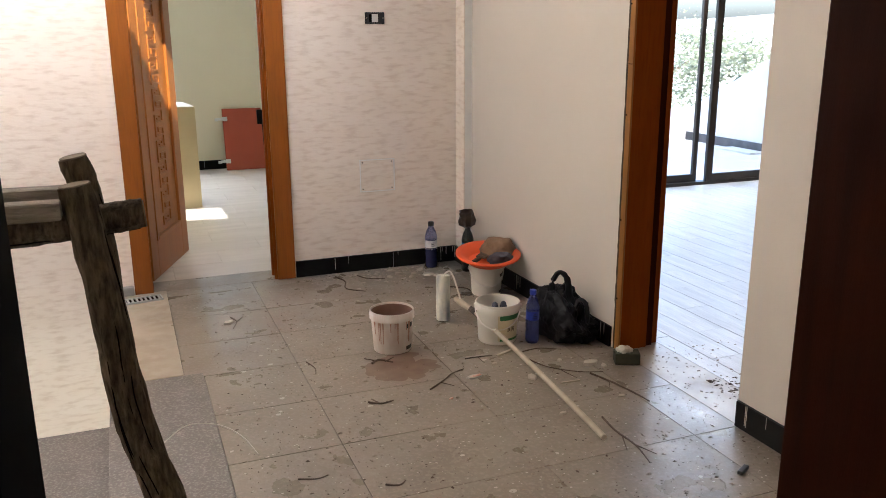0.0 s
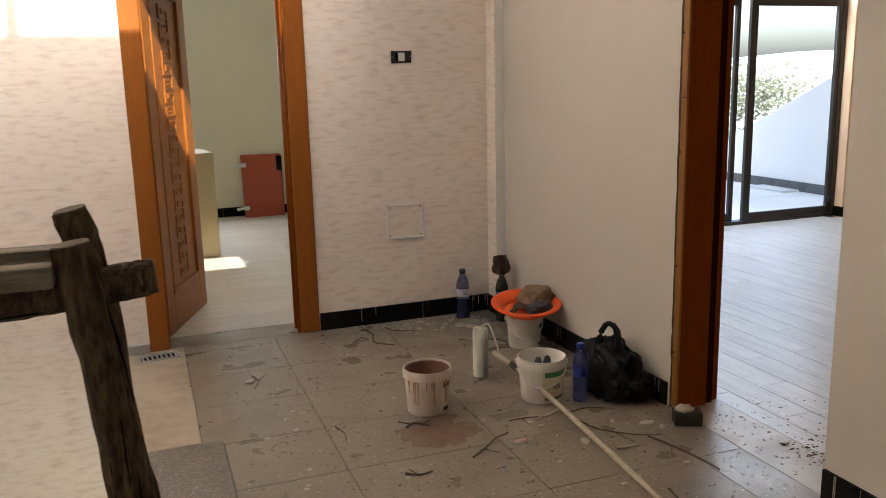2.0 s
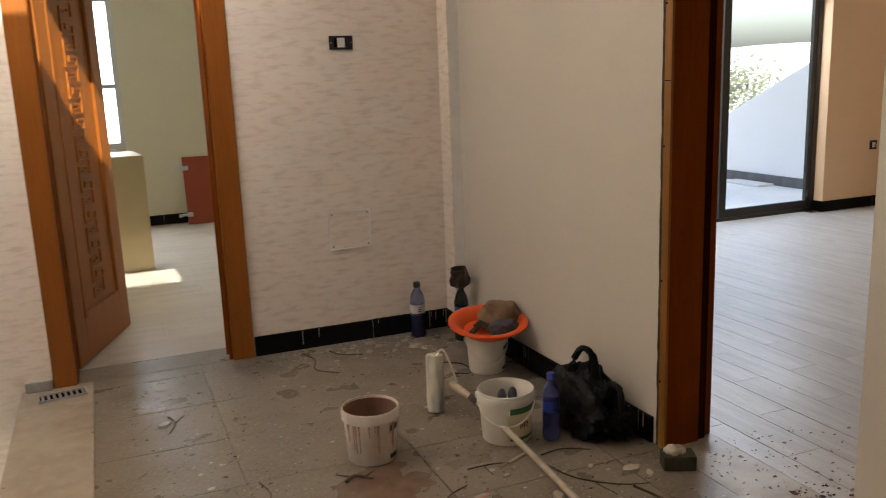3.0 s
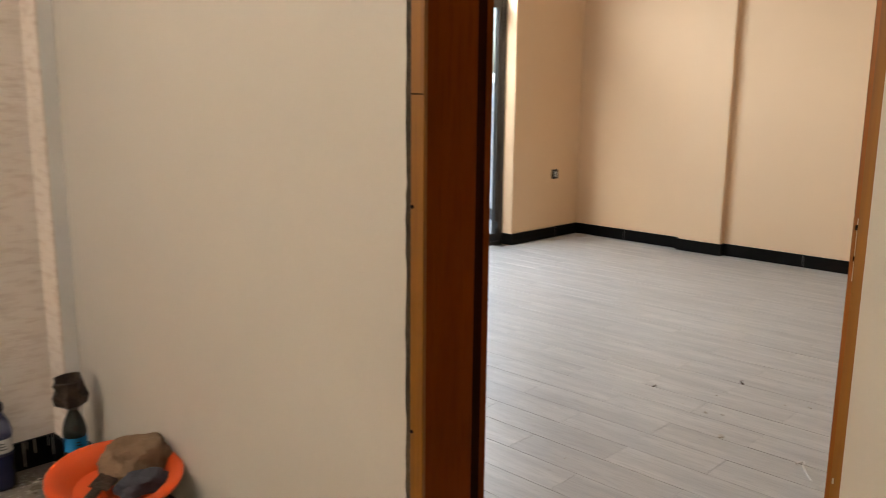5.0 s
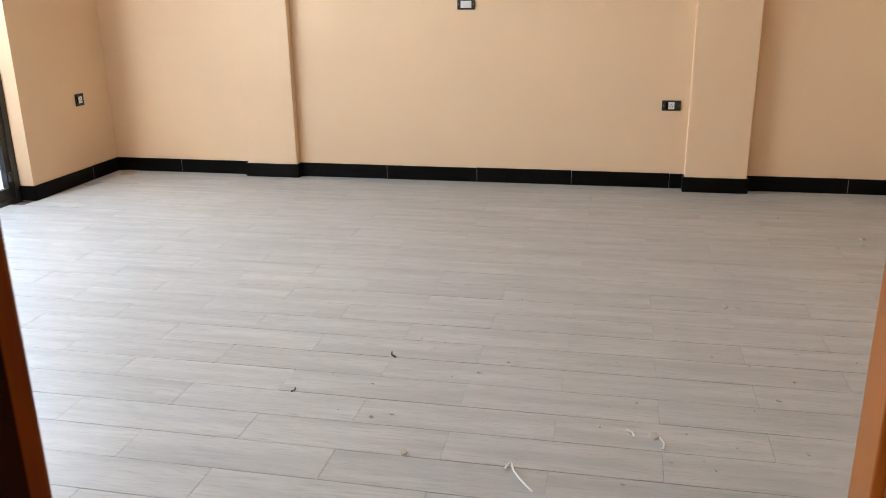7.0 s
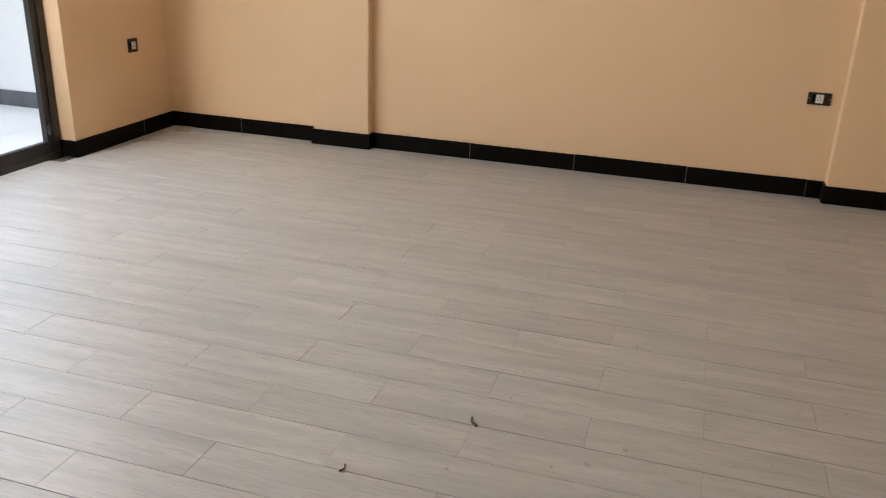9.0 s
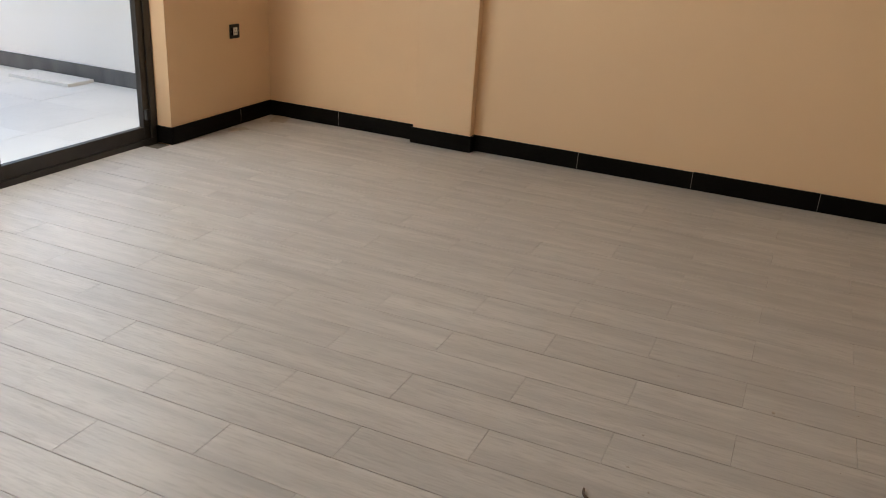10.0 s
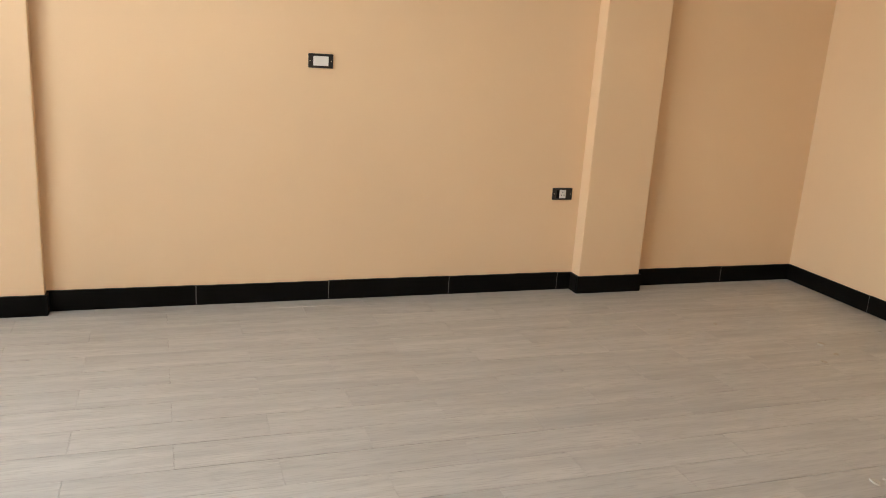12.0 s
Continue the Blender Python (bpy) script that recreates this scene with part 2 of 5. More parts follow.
# no haze in the air: it is put into the hill's pale grey-green
M_HAZE = material("haze_paled_hillside", (0.52, 0.55, 0.53), 0.9, second=(0.36, 0.41, 0.36), scale=0.08, amount=0.9)
# leaf colour lifted and greyed to carry distance haze
M_LEAF = material("haze_paled_leaf_green", (0.11, 0.125, 0.07), 0.6, second=(0.12, 0.13, 0.08), scale=3, vary=0.1)
M_BARK = material("bark", (0.10, 0.075, 0.05), 0.9, second=(0.06, 0.045, 0.03), scale=10, bump=0.6)
M_EARTH = material("dry_earth", (0.20, 0.17, 0.12), 0.95, second=(0.10, 0.11, 0.05), scale=0.2, amount=0.9, bump=0.2)


def glass_material():
    mat = bpy.data.materials.new("window_glass")
    mat.use_nodes = True
    b = mat.node_tree.nodes["Principled BSDF"]
    b.inputs["Base Color"].default_value = (0.97, 0.98, 0.98, 1)
    b.inputs["Roughness"].default_value, b.inputs["Transmission Weight"].default_value = 0.0, 1.0
    b.inputs["IOR"].default_value = 1.05
    return mat


M_GLASS = glass_material()


# ---------------------------------------------------------------- building tools
def box(bm, x0, x1, y0, y1, z0, z1, bevel=0.0, m=None):
    v = [bm.verts.new((x, y, z)) for x in (x0, x1) for y in (y0, y1) for z in (z0, z1)]
    f = [bm.faces.new([v[i] for i in q]) for q in ((0, 1, 3, 2), (4, 6, 7, 5), (0, 4, 5, 1), (2, 3, 7, 6), (0, 2, 6, 4), (1, 5, 7, 3))]
    if bevel:
        e = list({e for face in f for e in face.edges})
        made = bmesh.ops.bevel(bm, geom=e, offset=bevel, segments=2, affect="EDGES", profile=0.6)
        v = list({w for face in made["faces"] for w in face.verts} | {w for w in v if w.is_valid})
    if m is not None:
        bmesh.ops.transform(bm, matrix=m, verts=v)
    return bm


def boxes(*rows, bevel=0.0):
    bm = bmesh.new()
    for r in rows:
        box(bm, *r, bevel=bevel)
    return bm


def lathe(profile, seg=36, wobble=0.0, cap=True):
    bm = bmesh.new()
    rings = []
    for k, (r, z) in enumerate(profile):
        rings.append([bm.verts.new((r * math.cos(2 * math.pi * i / seg) * (1 + wobble * math.sin(3 * i + k)), r * math.sin(2 * math.pi * i / seg), z))
                      for i in range(seg)])
    for a, b in zip(rings, rings[1:]):
        for i in range(seg):
            bm.faces.new((a[i], a[(i + 1) % seg], b[(i + 1) % seg], b[i]))
    if cap:
        bm.faces.new(rings[0][::-1])
        bm.faces.new(rings[-1])
    return bm


def sweep(points, radii, seg=8, rough=0.0, into=None):
    """A round rod along points."""
    bm = into or bmesh.new()
    rings = []
    pts = [Vector(p) for p in points]
    for i, p in enumerate(pts):
        way = (pts[min(i + 1, len(pts) - 1)] - pts[max(i - 1, 0)]).normalized()
        side = way.orthogonal().normalized() if abs(way.z) > 0.95 else way.cross(Vector((0, 0, 1))).normalized()
        up = side.cross(way)
        r = radii[i] if isinstance(radii, (list, tuple)) else radii
        ring = []
        for k in range(seg):
            a = 2 * math.pi * k / seg
            q = r * (1 + rough * noise.noise(Vector((i * 0.9, math.cos(a) * 2, math.sin(a) * 2 + p.x * 5))))
            ring.append(bm.verts.new(p + side * math.cos(a) * q + up * math.sin(a) * q))
        rings.append(ring)
    for a, b in zip(rings, rings[1:]):
        for k in range(seg):
            bm.faces.new((a[k], a[(k + 1) % seg], b[(k + 1) % seg], b[k]))
    bm.faces.new(rings[0][::-1])
    bm.faces.new(rings[-1])
    return bm


def curve_points(points, n):
    """n points gliding through the given ones."""
    pts = [Vector(p) for p in points]
    out = []
    for i in range(n):
        t = i / (n - 1) * (len(pts) - 1)
        k = min(int(t), len(pts) - 2)
        u = t - k
        p0, p1, p2, p3 = pts[max(k - 1, 0)], pts[k], pts[k + 1], pts[min(k + 2, len(pts) - 1)]
        out.append(0.5 * (2 * p1 + (p2 - p0) * u + (2 * p0 - 5 * p1 + 4 * p2 - p3) * u * u + (3 * p1 - p0 - 3 * p2 + p3) * u ** 3))
    return out


def part(name, bm, mat, parent=None, label="", smooth=False, at=None):
    """Links a bmesh as one mesh object, under its thing or part."""
    me = bpy.data.meshes.new(name)
    bmesh.ops.recalc_face_normals(bm, faces=bm.faces)
    bm.to_mesh(me)
    bm.free()
    me.materials.append(mat)
    if smooth:
        me.shade_smooth()
        me.set_sharp_from_angle(angle=radians(40))
    ob = new(name, me)
    if parent:
        ob.parent = parent
    if at is not None:
        ob.matrix_basis = at
    if label:
        tagged(ob, label)
    return ob


def thing(name, label, category, m=None, group="", kind=""):
    ob = new(name)
    ob.empty_display_size = 0.05
    if m is not None:
        ob.matrix_basis = m
    return tagged(ob, label, category, group, kind)


def structure(name, bm, mat, label, category="wall", smooth=False):
    return tagged(part(name, bm, mat, smooth=smooth), label, category, kind="structure")


# ---------------------------------------------------------------- the shell
H = 3.0
WX0, WX1 = 0.0, 0.22               # wall between landing and peach room
DY0, DY1 = -2.572, -1.73            # its doorway
RX, RY0, RY1 = 5.262, -4.116, 1.556  # peach room
BX0, BX1 = 0.70, 4.312             # balcony door's opening; its unseen west end is added for more daylight
LX = -2.19                         # landing's edge at the stairwell
SX = -4.3                          # far side of the stairwell
HEAD = 2.12

structure("wall_landing_east", boxes((0.0, WX1, DY1, 0.0, 0, H), (WX0, WX1, -4.0, DY0, 0, H), (WX0, WX1, DY0, DY1, HEAD, H)), M_WHITE,
          "off-white painted plaster wall beside the unfinished doorway")
# thin wedge on the east wall, its angle fitted to the camera's view
bm = bmesh.new()
for z in (0, H):
    for x, y in ((-0.0005, DY1), (-0.046, 0.0), (-0.0005, 0.0)):
        bm.verts.new((x, y, z))
bm.verts.ensure_lookup_table()
for q in ((0, 2, 1), (3, 4, 5), (0, 1, 4, 3), (1, 2, 5, 4), (2, 0, 3, 5)):
    bm.faces.new([bm.verts[i] for i in q])
structure("wall_landing_skim", bm, M_WHITE, "off-white plaster wedge angled to fit the camera's view")
structure("wall_landing_nib", boxes((-0.090, -0.030, -0.13, 0.0, 0, H)), M_BAND, "narrow boxing in the corner, whiter than the walls")
structure("wall_landing_north", boxes((-4.3, -2.04, 0.0, 0.2, -3.2, 4.2), (-1.19, 0.0, 0.0, 0.2, -0.3, H), (-2.04, -1.19, 0.0, 0.2, 2.10, 4.2),
                                      (-2.04, -1.19, 0.0, 0.2, -3.2, -0.06)), M_PAPER,
          "cream wall with a sponged wavy paint effect")
structure("wall_nib_face", boxes((-0.097, -0.0902, -0.13, -0.004, 0.1, H)), M_PAPER, "cream sponged return beside the corner boxing")
structure("wall_start", boxes((SX, -2.20, -4.2, -4.0, -3.2, H), (-1.17, 0.22, -4.2, -4.0, 0, H), (-2.20, -1.17, -4.2, -4.0, 2.12, H)), M_WHITE,
          "off-white wall with the doorway that the walk starts from")
structure("wall_stair_west", boxes((SX - 0.2, SX, -4.2, 0.2, -3.2, 4.2)), M_PAPER, "cream stairwell wall")
structure("wall_start_room", boxes((-3.6, -3.4, -7.2, -4.2, -0.2, H), (0.6, 0.8, -7.2, -4.2, -0.2, H), (-3.4, 0.6, -7.2, -7.0, -0.2, H)), M_WHITE,
          "off-white walls of the dim first room")
structure("floor_start_room", boxes((-3.4, 0.6, -7.0, -4.0, -0.2, -0.002)), M_TERR, "dusty terrazzo floor of the first room", "floor")
# the hole is unseen; its edges are set to shape the sun patch
structure("ceiling_landing", boxes((-3.6, 0.8, -7.2, -1.78, H, H + 0.2), (-1.22, 0.22, -1.78, 0.2, H, H + 0.2), (SX, -3.6, -4.2, -1.78, H, H + 0.2)), M_CEIL,
          "white plaster ceiling, open above the stairwell", "ceiling")
# added out of view: walls and roof that screen off most of the sky
structure("wall_upper_stairwell", boxes((-1.22, -1.02, -1.78, 0.2, H + 0.2, 6.6), (SX - 0.2, SX, -4.2, 0.2, 4.2, 6.6), (SX, -1.22, 0.0, 0.2, 4.2, 6.6), (SX, -1.02, -2.3, 0.2, 6.6, 6.75)), M_WHITE,
          "unseen walls and roof added above the stairwell to cut sky light")
# unseen bars added so that a dark strip crosses the sun patch
structure("skylight_bar", boxes((-2.53, -2.48, -1.78, 0.0, H + 0.05, H + 0.14), (-3.4, -3.35, -1.78, 0.0, H + 0.05, H + 0.14)), M_ALU, "unseen bar over the stairwell, added to split the sun patch", "skylight")
structure("stairwell_base", boxes((SX, 0.0, -4.2, 0.0, -3.4, -3.2)), M_CONCRETE, "concrete floor at the foot of the stairwell", "floor")

structure("wall_peach_east", boxes((RX, RX + 0.2, RY0 - 0.2, RY1 + 0.2, -0.2, H)), M_PEACH, "peach painted plaster wall")
structure("wall_peach_south", boxes((WX1, RX, RY0 - 0.2, RY0, -0.2, H)), M_PEACH, "peach painted plaster wall")
structure("wall_peach_north", boxes((BX1, RX, RY1, RY1 + 0.2, -0.2, H), (WX1, BX0, RY1, RY1 + 0.2, -0.2, H), (BX0, BX1, RY1, RY1 + 0.2, 2.35, H)), M_PEACH,
          "peach wall round the balcony door")
structure("wall_peach_west", boxes((WX1, WX1 + 0.012, DY1, RY1, 0, H), (WX1, WX1 + 0.012, RY0, DY0, 0, H), (WX1, WX1 + 0.012, DY0, DY1, HEAD, H)), M_PEACH,
          "peach skim on the back of the landing wall")
structure("wall_peach_west_end", boxes((WX0 + 0.02, WX1, 0.2, RY1 + 0.2, -0.2, H)), M_PEACH, "plain wall closing the peach room")
structure("ceiling_peach", boxes((WX1, RX + 0.2, RY0 - 0.2, RY1 + 0.2, H, H + 0.2)), M_CEIL, "white plaster ceiling", "ceiling")
for name, x0, y0, y1 in (("pilaster_a", 5.201, 0.084, 0.464), ("pilaster_b", 5.170, -2.975, -2.593)):
    structure(name, boxes((x0, RX - 0.001, y0, y1, 0, H), bevel=0.006), M_PEACH, "shallow peach pilaster on the wall", "pilaster")

# green room
GY = 4.55
structure("wall_green_north", boxes((-4.3, -2.75, GY, GY + 0.2, -0.2, H), (-1.52, 0.0, GY, GY + 0.2, -0.2, H), (-2.75, -1.52, GY, GY + 0.2, -0.2, 0.78),
                                    (-2.75, -1.52, GY, GY + 0.2, 2.2, H)), M_GREEN, "pale green painted wall with a window")
structure("wall_green_east", boxes((-0.2, 0.0, 0.2, GY + 0.2, -0.2, H)), M_GREEN, "pale green painted wall")
structure("wall_green_west", boxes((-4.5, -4.3, 0.2, GY + 0.2, -0.2, H)), M_GREEN, "pale green painted wall")
structure("wall_green_south", boxes((-4.3, -2.04, 0.2, 0.212, -0.2, H), (-1.19, -0.2, 0.2, 0.212, -0.2, H), (-2.04, -1.19, 0.2, 0.212, 2.10, H)), M_GREEN,
          "pale green skim round the open door")
structure("ceiling_green", boxes((-4.5, 0.0, 0.2, GY + 0.2, H, H + 0.2)), M_CEIL, "white plaster ceiling", "ceiling")
structure("floor_green", boxes((-4.3, -0.2, 0.2, GY, -0.2, -0.012)), M_GROUT_PALE, "grout bed under the green room's floor tiles", "floor")

# landing floor and stairs
floor_landing = structure("floor_landing", boxes((LX, 0.0, -4.0, 0.0, -0.25, -0.012), (0.0, WX1 + 0.012, DY0, DY1, -0.25, -0.012),
                                                 (-2.04, -1.19, 0.0, 0.2, -0.06, -0.012)), M_GROUT_LANDING, "grout bed of the landing floor", "floor")
floor_peach = structure("floor_peach", boxes((WX1 + 0.012, RX, RY0, RY1, -0.25, -0.010), (BX0, BX1, RY1, RY1 + 0.2, -0.25, -0.010)), M_GROUT,
                        "dark grout bed of the peach room floor", "floor")
stairs = thing("stairs", "grey terrazzo stairs going down beside the landing", "stairs", kind="structure")
for i in range(8):
    x1 = LX - 0.30 * i
    part("step", boxes((x1 - 0.30, x1, -2.62, -1.36, -0.17 * (i + 1) - 0.22, -0.17 * (i + 1) - 0.03)), M_CONCRETE, stairs)
    part("tread", boxes((x1 - 0.315, x1 - 0.001, -2.62, -1.345, -0.17 * (i + 1) - 0.03, -0.17 * (i + 1)), bevel=0.004), M_TERR_DARK, stairs)

# ---------------------------------------------------------------- doors
LEAF_W = 0.745


def carved_leaf(parent, m, label=""):
    """A panelled door leaf with a key pattern carved down its panel."""
    w, h, th = LEAF_W, 2.04, 0.04
    # the leaf lies along its own x; the face with the carving looks towards -y
    leaf = part("door_leaf", boxes((0, 0.12, 0, th, 0, h), (w - 0.12, w, 0, th, 0, h), (0.12, w - 0.12, 0, th, 0, 0.22), (0.12, w - 0.12, 0, th, h - 0.14, h),
                                   (0.12, w - 0.12, 0.012, th - 0.004, 0.22, h - 0.14), bevel=0.0035), M_DOOR, parent, label, at=m)
    for x0, x1, z0, z1 in ((0.12, 0.145, 0.22, h - 0.14), (w - 0.145, w - 0.12, 0.22, h - 0.14), (0.145, w - 0.145, 0.22, 0.245), (0.145, w - 0.145, h - 0.165, h - 0.14)):
        part("moulding", boxes((x0, x1, -0.006, 0.0125, z0, z1), bevel=0.004), M_DOOR, leaf)
    # key pattern carved down the middle of the panel
    for c in range(20):
        z = 0.28 + c * 0.078
        bm = bmesh.new()
        flip = 1 if c % 2 else -1
        cx = w / 2
        for a in ((-0.075, 0.075, 0.0, 0.010), (0.065, 0.075, 0.010, 0.055), (-0.025, 0.065, 0.045, 0.055), (-0.025, -0.015, 0.025, 0.045), (-0.015, 0.030, 0.025, 0.033),
                  (-0.075, -0.065, 0.010, 0.078)):
            xs = sorted((cx + a[0] * flip, cx + a[1] * flip))
            box(bm, xs[0], xs[1], 0.004, 0.0125, z + a[2], z + a[3])
        part("key_carving", bm, M_DOOR, leaf)
    return leaf


def door_to_peach():
    d = thing("door_2", "unfinished brown wooden door frame without its door", "door frame", kind="structure")
    # far side
    part("edge_strip", boxes((-0.006, 0.004, DY1 - 0.048, DY1 - 0.012, 0, HEAD - 0.012), bevel=0.002), M_EDGE, d, "raw orange wooden edge with nail holes")
    part("jamb", boxes((0.0045, 0.148, DY1 - 0.045, DY1 - 0.004, 0, HEAD - 0.05), bevel=0.003), M_DOOR_DARK, d)
    # barely sunk strip, coloured dark for the shade in the rebate
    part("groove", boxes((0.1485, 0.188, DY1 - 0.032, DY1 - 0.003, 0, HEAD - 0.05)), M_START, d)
    part("stop", boxes((0.1885, 0.228, DY1 - 0.017, DY1 - 0.002, 0, HEAD - 0.05), bevel=0.006), M_DOOR_DARK, d)
    # near side, set back in the wall, with the door swung into the room
    part("edge_strip", boxes((0.112, 0.130, DY0 + 0.002, DY0 + 0.048, 0, HEAD - 0.012), bevel=0.002), M_EDGE, d)
    part("jamb", boxes((0.1305, 0.185, DY0 + 0.002, DY0 + 0.045, 0, HEAD - 0.05), bevel=0.003), M_DOOR_DARK, d)
    leaf = carved_leaf(d, pose(0.967, -2.539, 0.008, 0, 0, 175.6), "carved brown wooden door swung open into the room")
    part("hinge_plate", boxes((LEAF_W + 0.0005, LEAF_W + 0.003, 0.008, 0.031, 1.02, 1.118), bevel=0.001), M_BRASS, leaf, "steel hinge plate with screw holes")
    # screw holes are small black studs, their shade given by colour
    for y, z in ((0.010, 1.104), (0.024, 1.080), (0.012, 1.056), (0.026, 1.032)):
        part("screw_hole", boxes((LEAF_W + 0.0028, LEAF_W + 0.0038, y - 0.004, y + 0.004, z - 0.004, z + 0.004), bevel=0.002), M_GAP_BLACK, leaf)
    # smears of filler on the raw edge
    rnd_ = random.Random(8)
    bm = bmesh.new()
    for k in range(9):
        y, z, a = DY0 + rnd_.uniform(0.012, 0.044), rnd_.uniform(0.55, 1.5), rnd_.uniform(0.0008, 0.0028)
        box(bm, 0.1105, 0.1125, y - a * 0.6, y + a * 0.6, z - a * 2.2, z + a * 2.2, bevel=0.0008)
    part("filler_smear", bm, M_PLASTER, d)
    part("head", boxes((-0.006, 0.226, DY0 + 0.012, DY1 - 0.012, HEAD - 0.05, HEAD - 0.006), bevel=0.003), M_DOOR_DARK, d)
    # nail holes are flat black discs with the shade in their colour
    for z in (0.25, 0.62, 1.087, 1.55):
        part("nail_hole", lathe([(0.004, 0), (0.004, 0.0012)], 10), M_GAP_BLACK, d, at=pose(-0.0063, DY1 - 0.018, z, 0, -90, 0))
    part("joint", boxes((-0.0068, -0.0055, DY1 - 0.047, DY1 - 0.013, 1.302, 1.3045)), M_GAP_BLACK, d)
    bm = bmesh.new()
    strips = []
    for k in range(91):
        z = HEAD * k / 90
        y1 = DY1 + 0.003 + 0.005 * noise.noise(Vector((0, 3, z * 9))) + 0.003 * noise.noise(Vector((0, 5, z * 41)))
        x0 = -0.004 - 0.002 * noise.noise(Vector((7, 0, z * 23)))
        strips.append([bm.verts.new(q) for q in ((x0, DY1 - 0.0118, z), (x0, y1, z), (0.02, y1, z), (0.02, DY1 - 0.0118, z))])
    for a, b in zip(strips, strips[1:]):
        for q in range(4):
            bm.faces.new((a[q], a[(q + 1) % 4], b[(q + 1) % 4], b[q]))
    part("mortar_gap", bm, M_MORTAR, d, "dark rough mortar between frame and wall")


door_to_peach()


def door_to_green():
    d = thing("door_1", "carved reddish-brown wooden door standing open", "door", kind="structure")
    for a, b, mat in ((-2.075, -1.975, M_DOOR), (-1.262, -1.155, M_DOOR)):
        part("casing", boxes((a, b, -0.022, -0.0005, 0, 2.16), bevel=0.006), mat, d)
    part("casing", boxes((-1.974, -1.263, -0.022, -0.0005, 2.06, 2.16), bevel=0.006), M_DOOR, d)
    part("jamb", boxes((-2.035, -1.972, 0.0, 0.215, 0, 2.09), bevel=0.003), M_DOOR_DARK, d)
    part("jamb", boxes((-1.264, -1.195, 0.0, 0.215, 0, 2.09), bevel=0.003), M_DOOR_DARK, d)
    part("bead", sweep([(-1.266, 0.012, 0), (-1.266, 0.012, 2.06)], 0.012, 12), M_DOOR_DARK, d, smooth=True)
    part("bead", sweep([(-1.268, 0.10, 0), (-1.268, 0.10, 2.06)], 0.012, 12), M_DOOR_DARK, d, smooth=True)
    part("head", boxes((-1.971, -1.265, 0.0, 0.215, 2.06, 2.095)), M_DOOR_DARK, d)
    turn = math.degrees(math.atan2(0.70, 0.255))
    m = pose(-1.962, 0.200, 0.008, 0, 0, turn)
    leaf = carved_leaf(d, m)
    part("lock_plate", boxes((LEAF_W - 0.0005, LEAF_W + 0.002, 0.009, 0.031, 0.98, 1.16)), M_GAP_BLACK, leaf)
    part("lock_plate", boxes((-0.03, -0.028, 0.0, 0.02, 0.98, 1.10)), M_GAP_BLACK, leaf)


door_to_green()


def start_door_frame():
    d = thing("door_3", "frame of the first doorway, its wood coloured dark for shade", "door frame", kind="structure")
    # left jamb near black, right one dark brown: shade put into their colour
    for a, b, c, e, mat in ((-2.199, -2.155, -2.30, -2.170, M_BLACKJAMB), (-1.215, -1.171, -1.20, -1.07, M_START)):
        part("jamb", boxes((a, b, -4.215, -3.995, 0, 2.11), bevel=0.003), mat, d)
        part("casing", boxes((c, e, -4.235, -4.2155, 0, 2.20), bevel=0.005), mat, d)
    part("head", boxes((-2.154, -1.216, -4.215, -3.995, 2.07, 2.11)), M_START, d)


start_door_frame()


# ---------------------------------------------------------------- glazed openings
def balcony_door():
    d = thing("window_1", "dark bronze aluminium sliding balcony door", "sliding door", kind="structure")
    y0, y1 = RY1 + 0.10, RY1 + 0.19
    part("track", boxes((BX0, BX1, y0, y1, -0.010, 0.03), bevel=0.003), M_ALU, d)
    part("head_rail", boxes((BX0, BX1, y0, y1, 2.29, 2.35), bevel=0.003), M_ALU, d)
    part("side_frame", boxes((BX1 - 0.05, BX1, y0, y1, 0.03, 2.29), bevel=0.003), M_ALU, d)
    part("side_frame", boxes((BX0, BX0 + 0.05, y0, y1, 0.03, 2.29), bevel=0.003), M_ALU, d)
    # the last sash is out of view, added to fill the widened opening
    for x0, x1, dy in ((3.215, 4.262, 0.01), (2.20, 3.13, 0.05), (0.75, 2.26, 0.01)):
        leaf = part("sash", boxes((x0, x0 + 0.075, y0 + dy, y0 + dy + 0.035, 0.03, 2.29), (x1 - 0.045, x1, y0 + dy, y0 + dy + 0.035, 0.03, 2.29),
                                  (x0 + 0.075, x1 - 0.045, y0 + dy, y0 + dy + 0.035, 0.03, 0.10), (x0 + 0.075, x1 - 0.045, y0 + dy, y0 + dy + 0.035, 1.98, 2.06),
                                  (x0 + 0.075, x1 - 0.045, y0 + dy, y0 + dy + 0.035, 2.23, 2.29), bevel=0.002), M_ALU, d)
        pane = part("pane", boxes((x0 + 0.075, x1 - 0.045, y0 + dy + 0.015, y0 + dy + 0.020, 0.10, 1.98)), M_GLASS, leaf)
        pane.visible_shadow = False
    part("latch", boxes((4.222, 4.247, y0 - 0.012, y0 + 0.009, 0.14, 0.2), bevel=0.004), M_BLACKPLASTIC, d)


balcony_door()


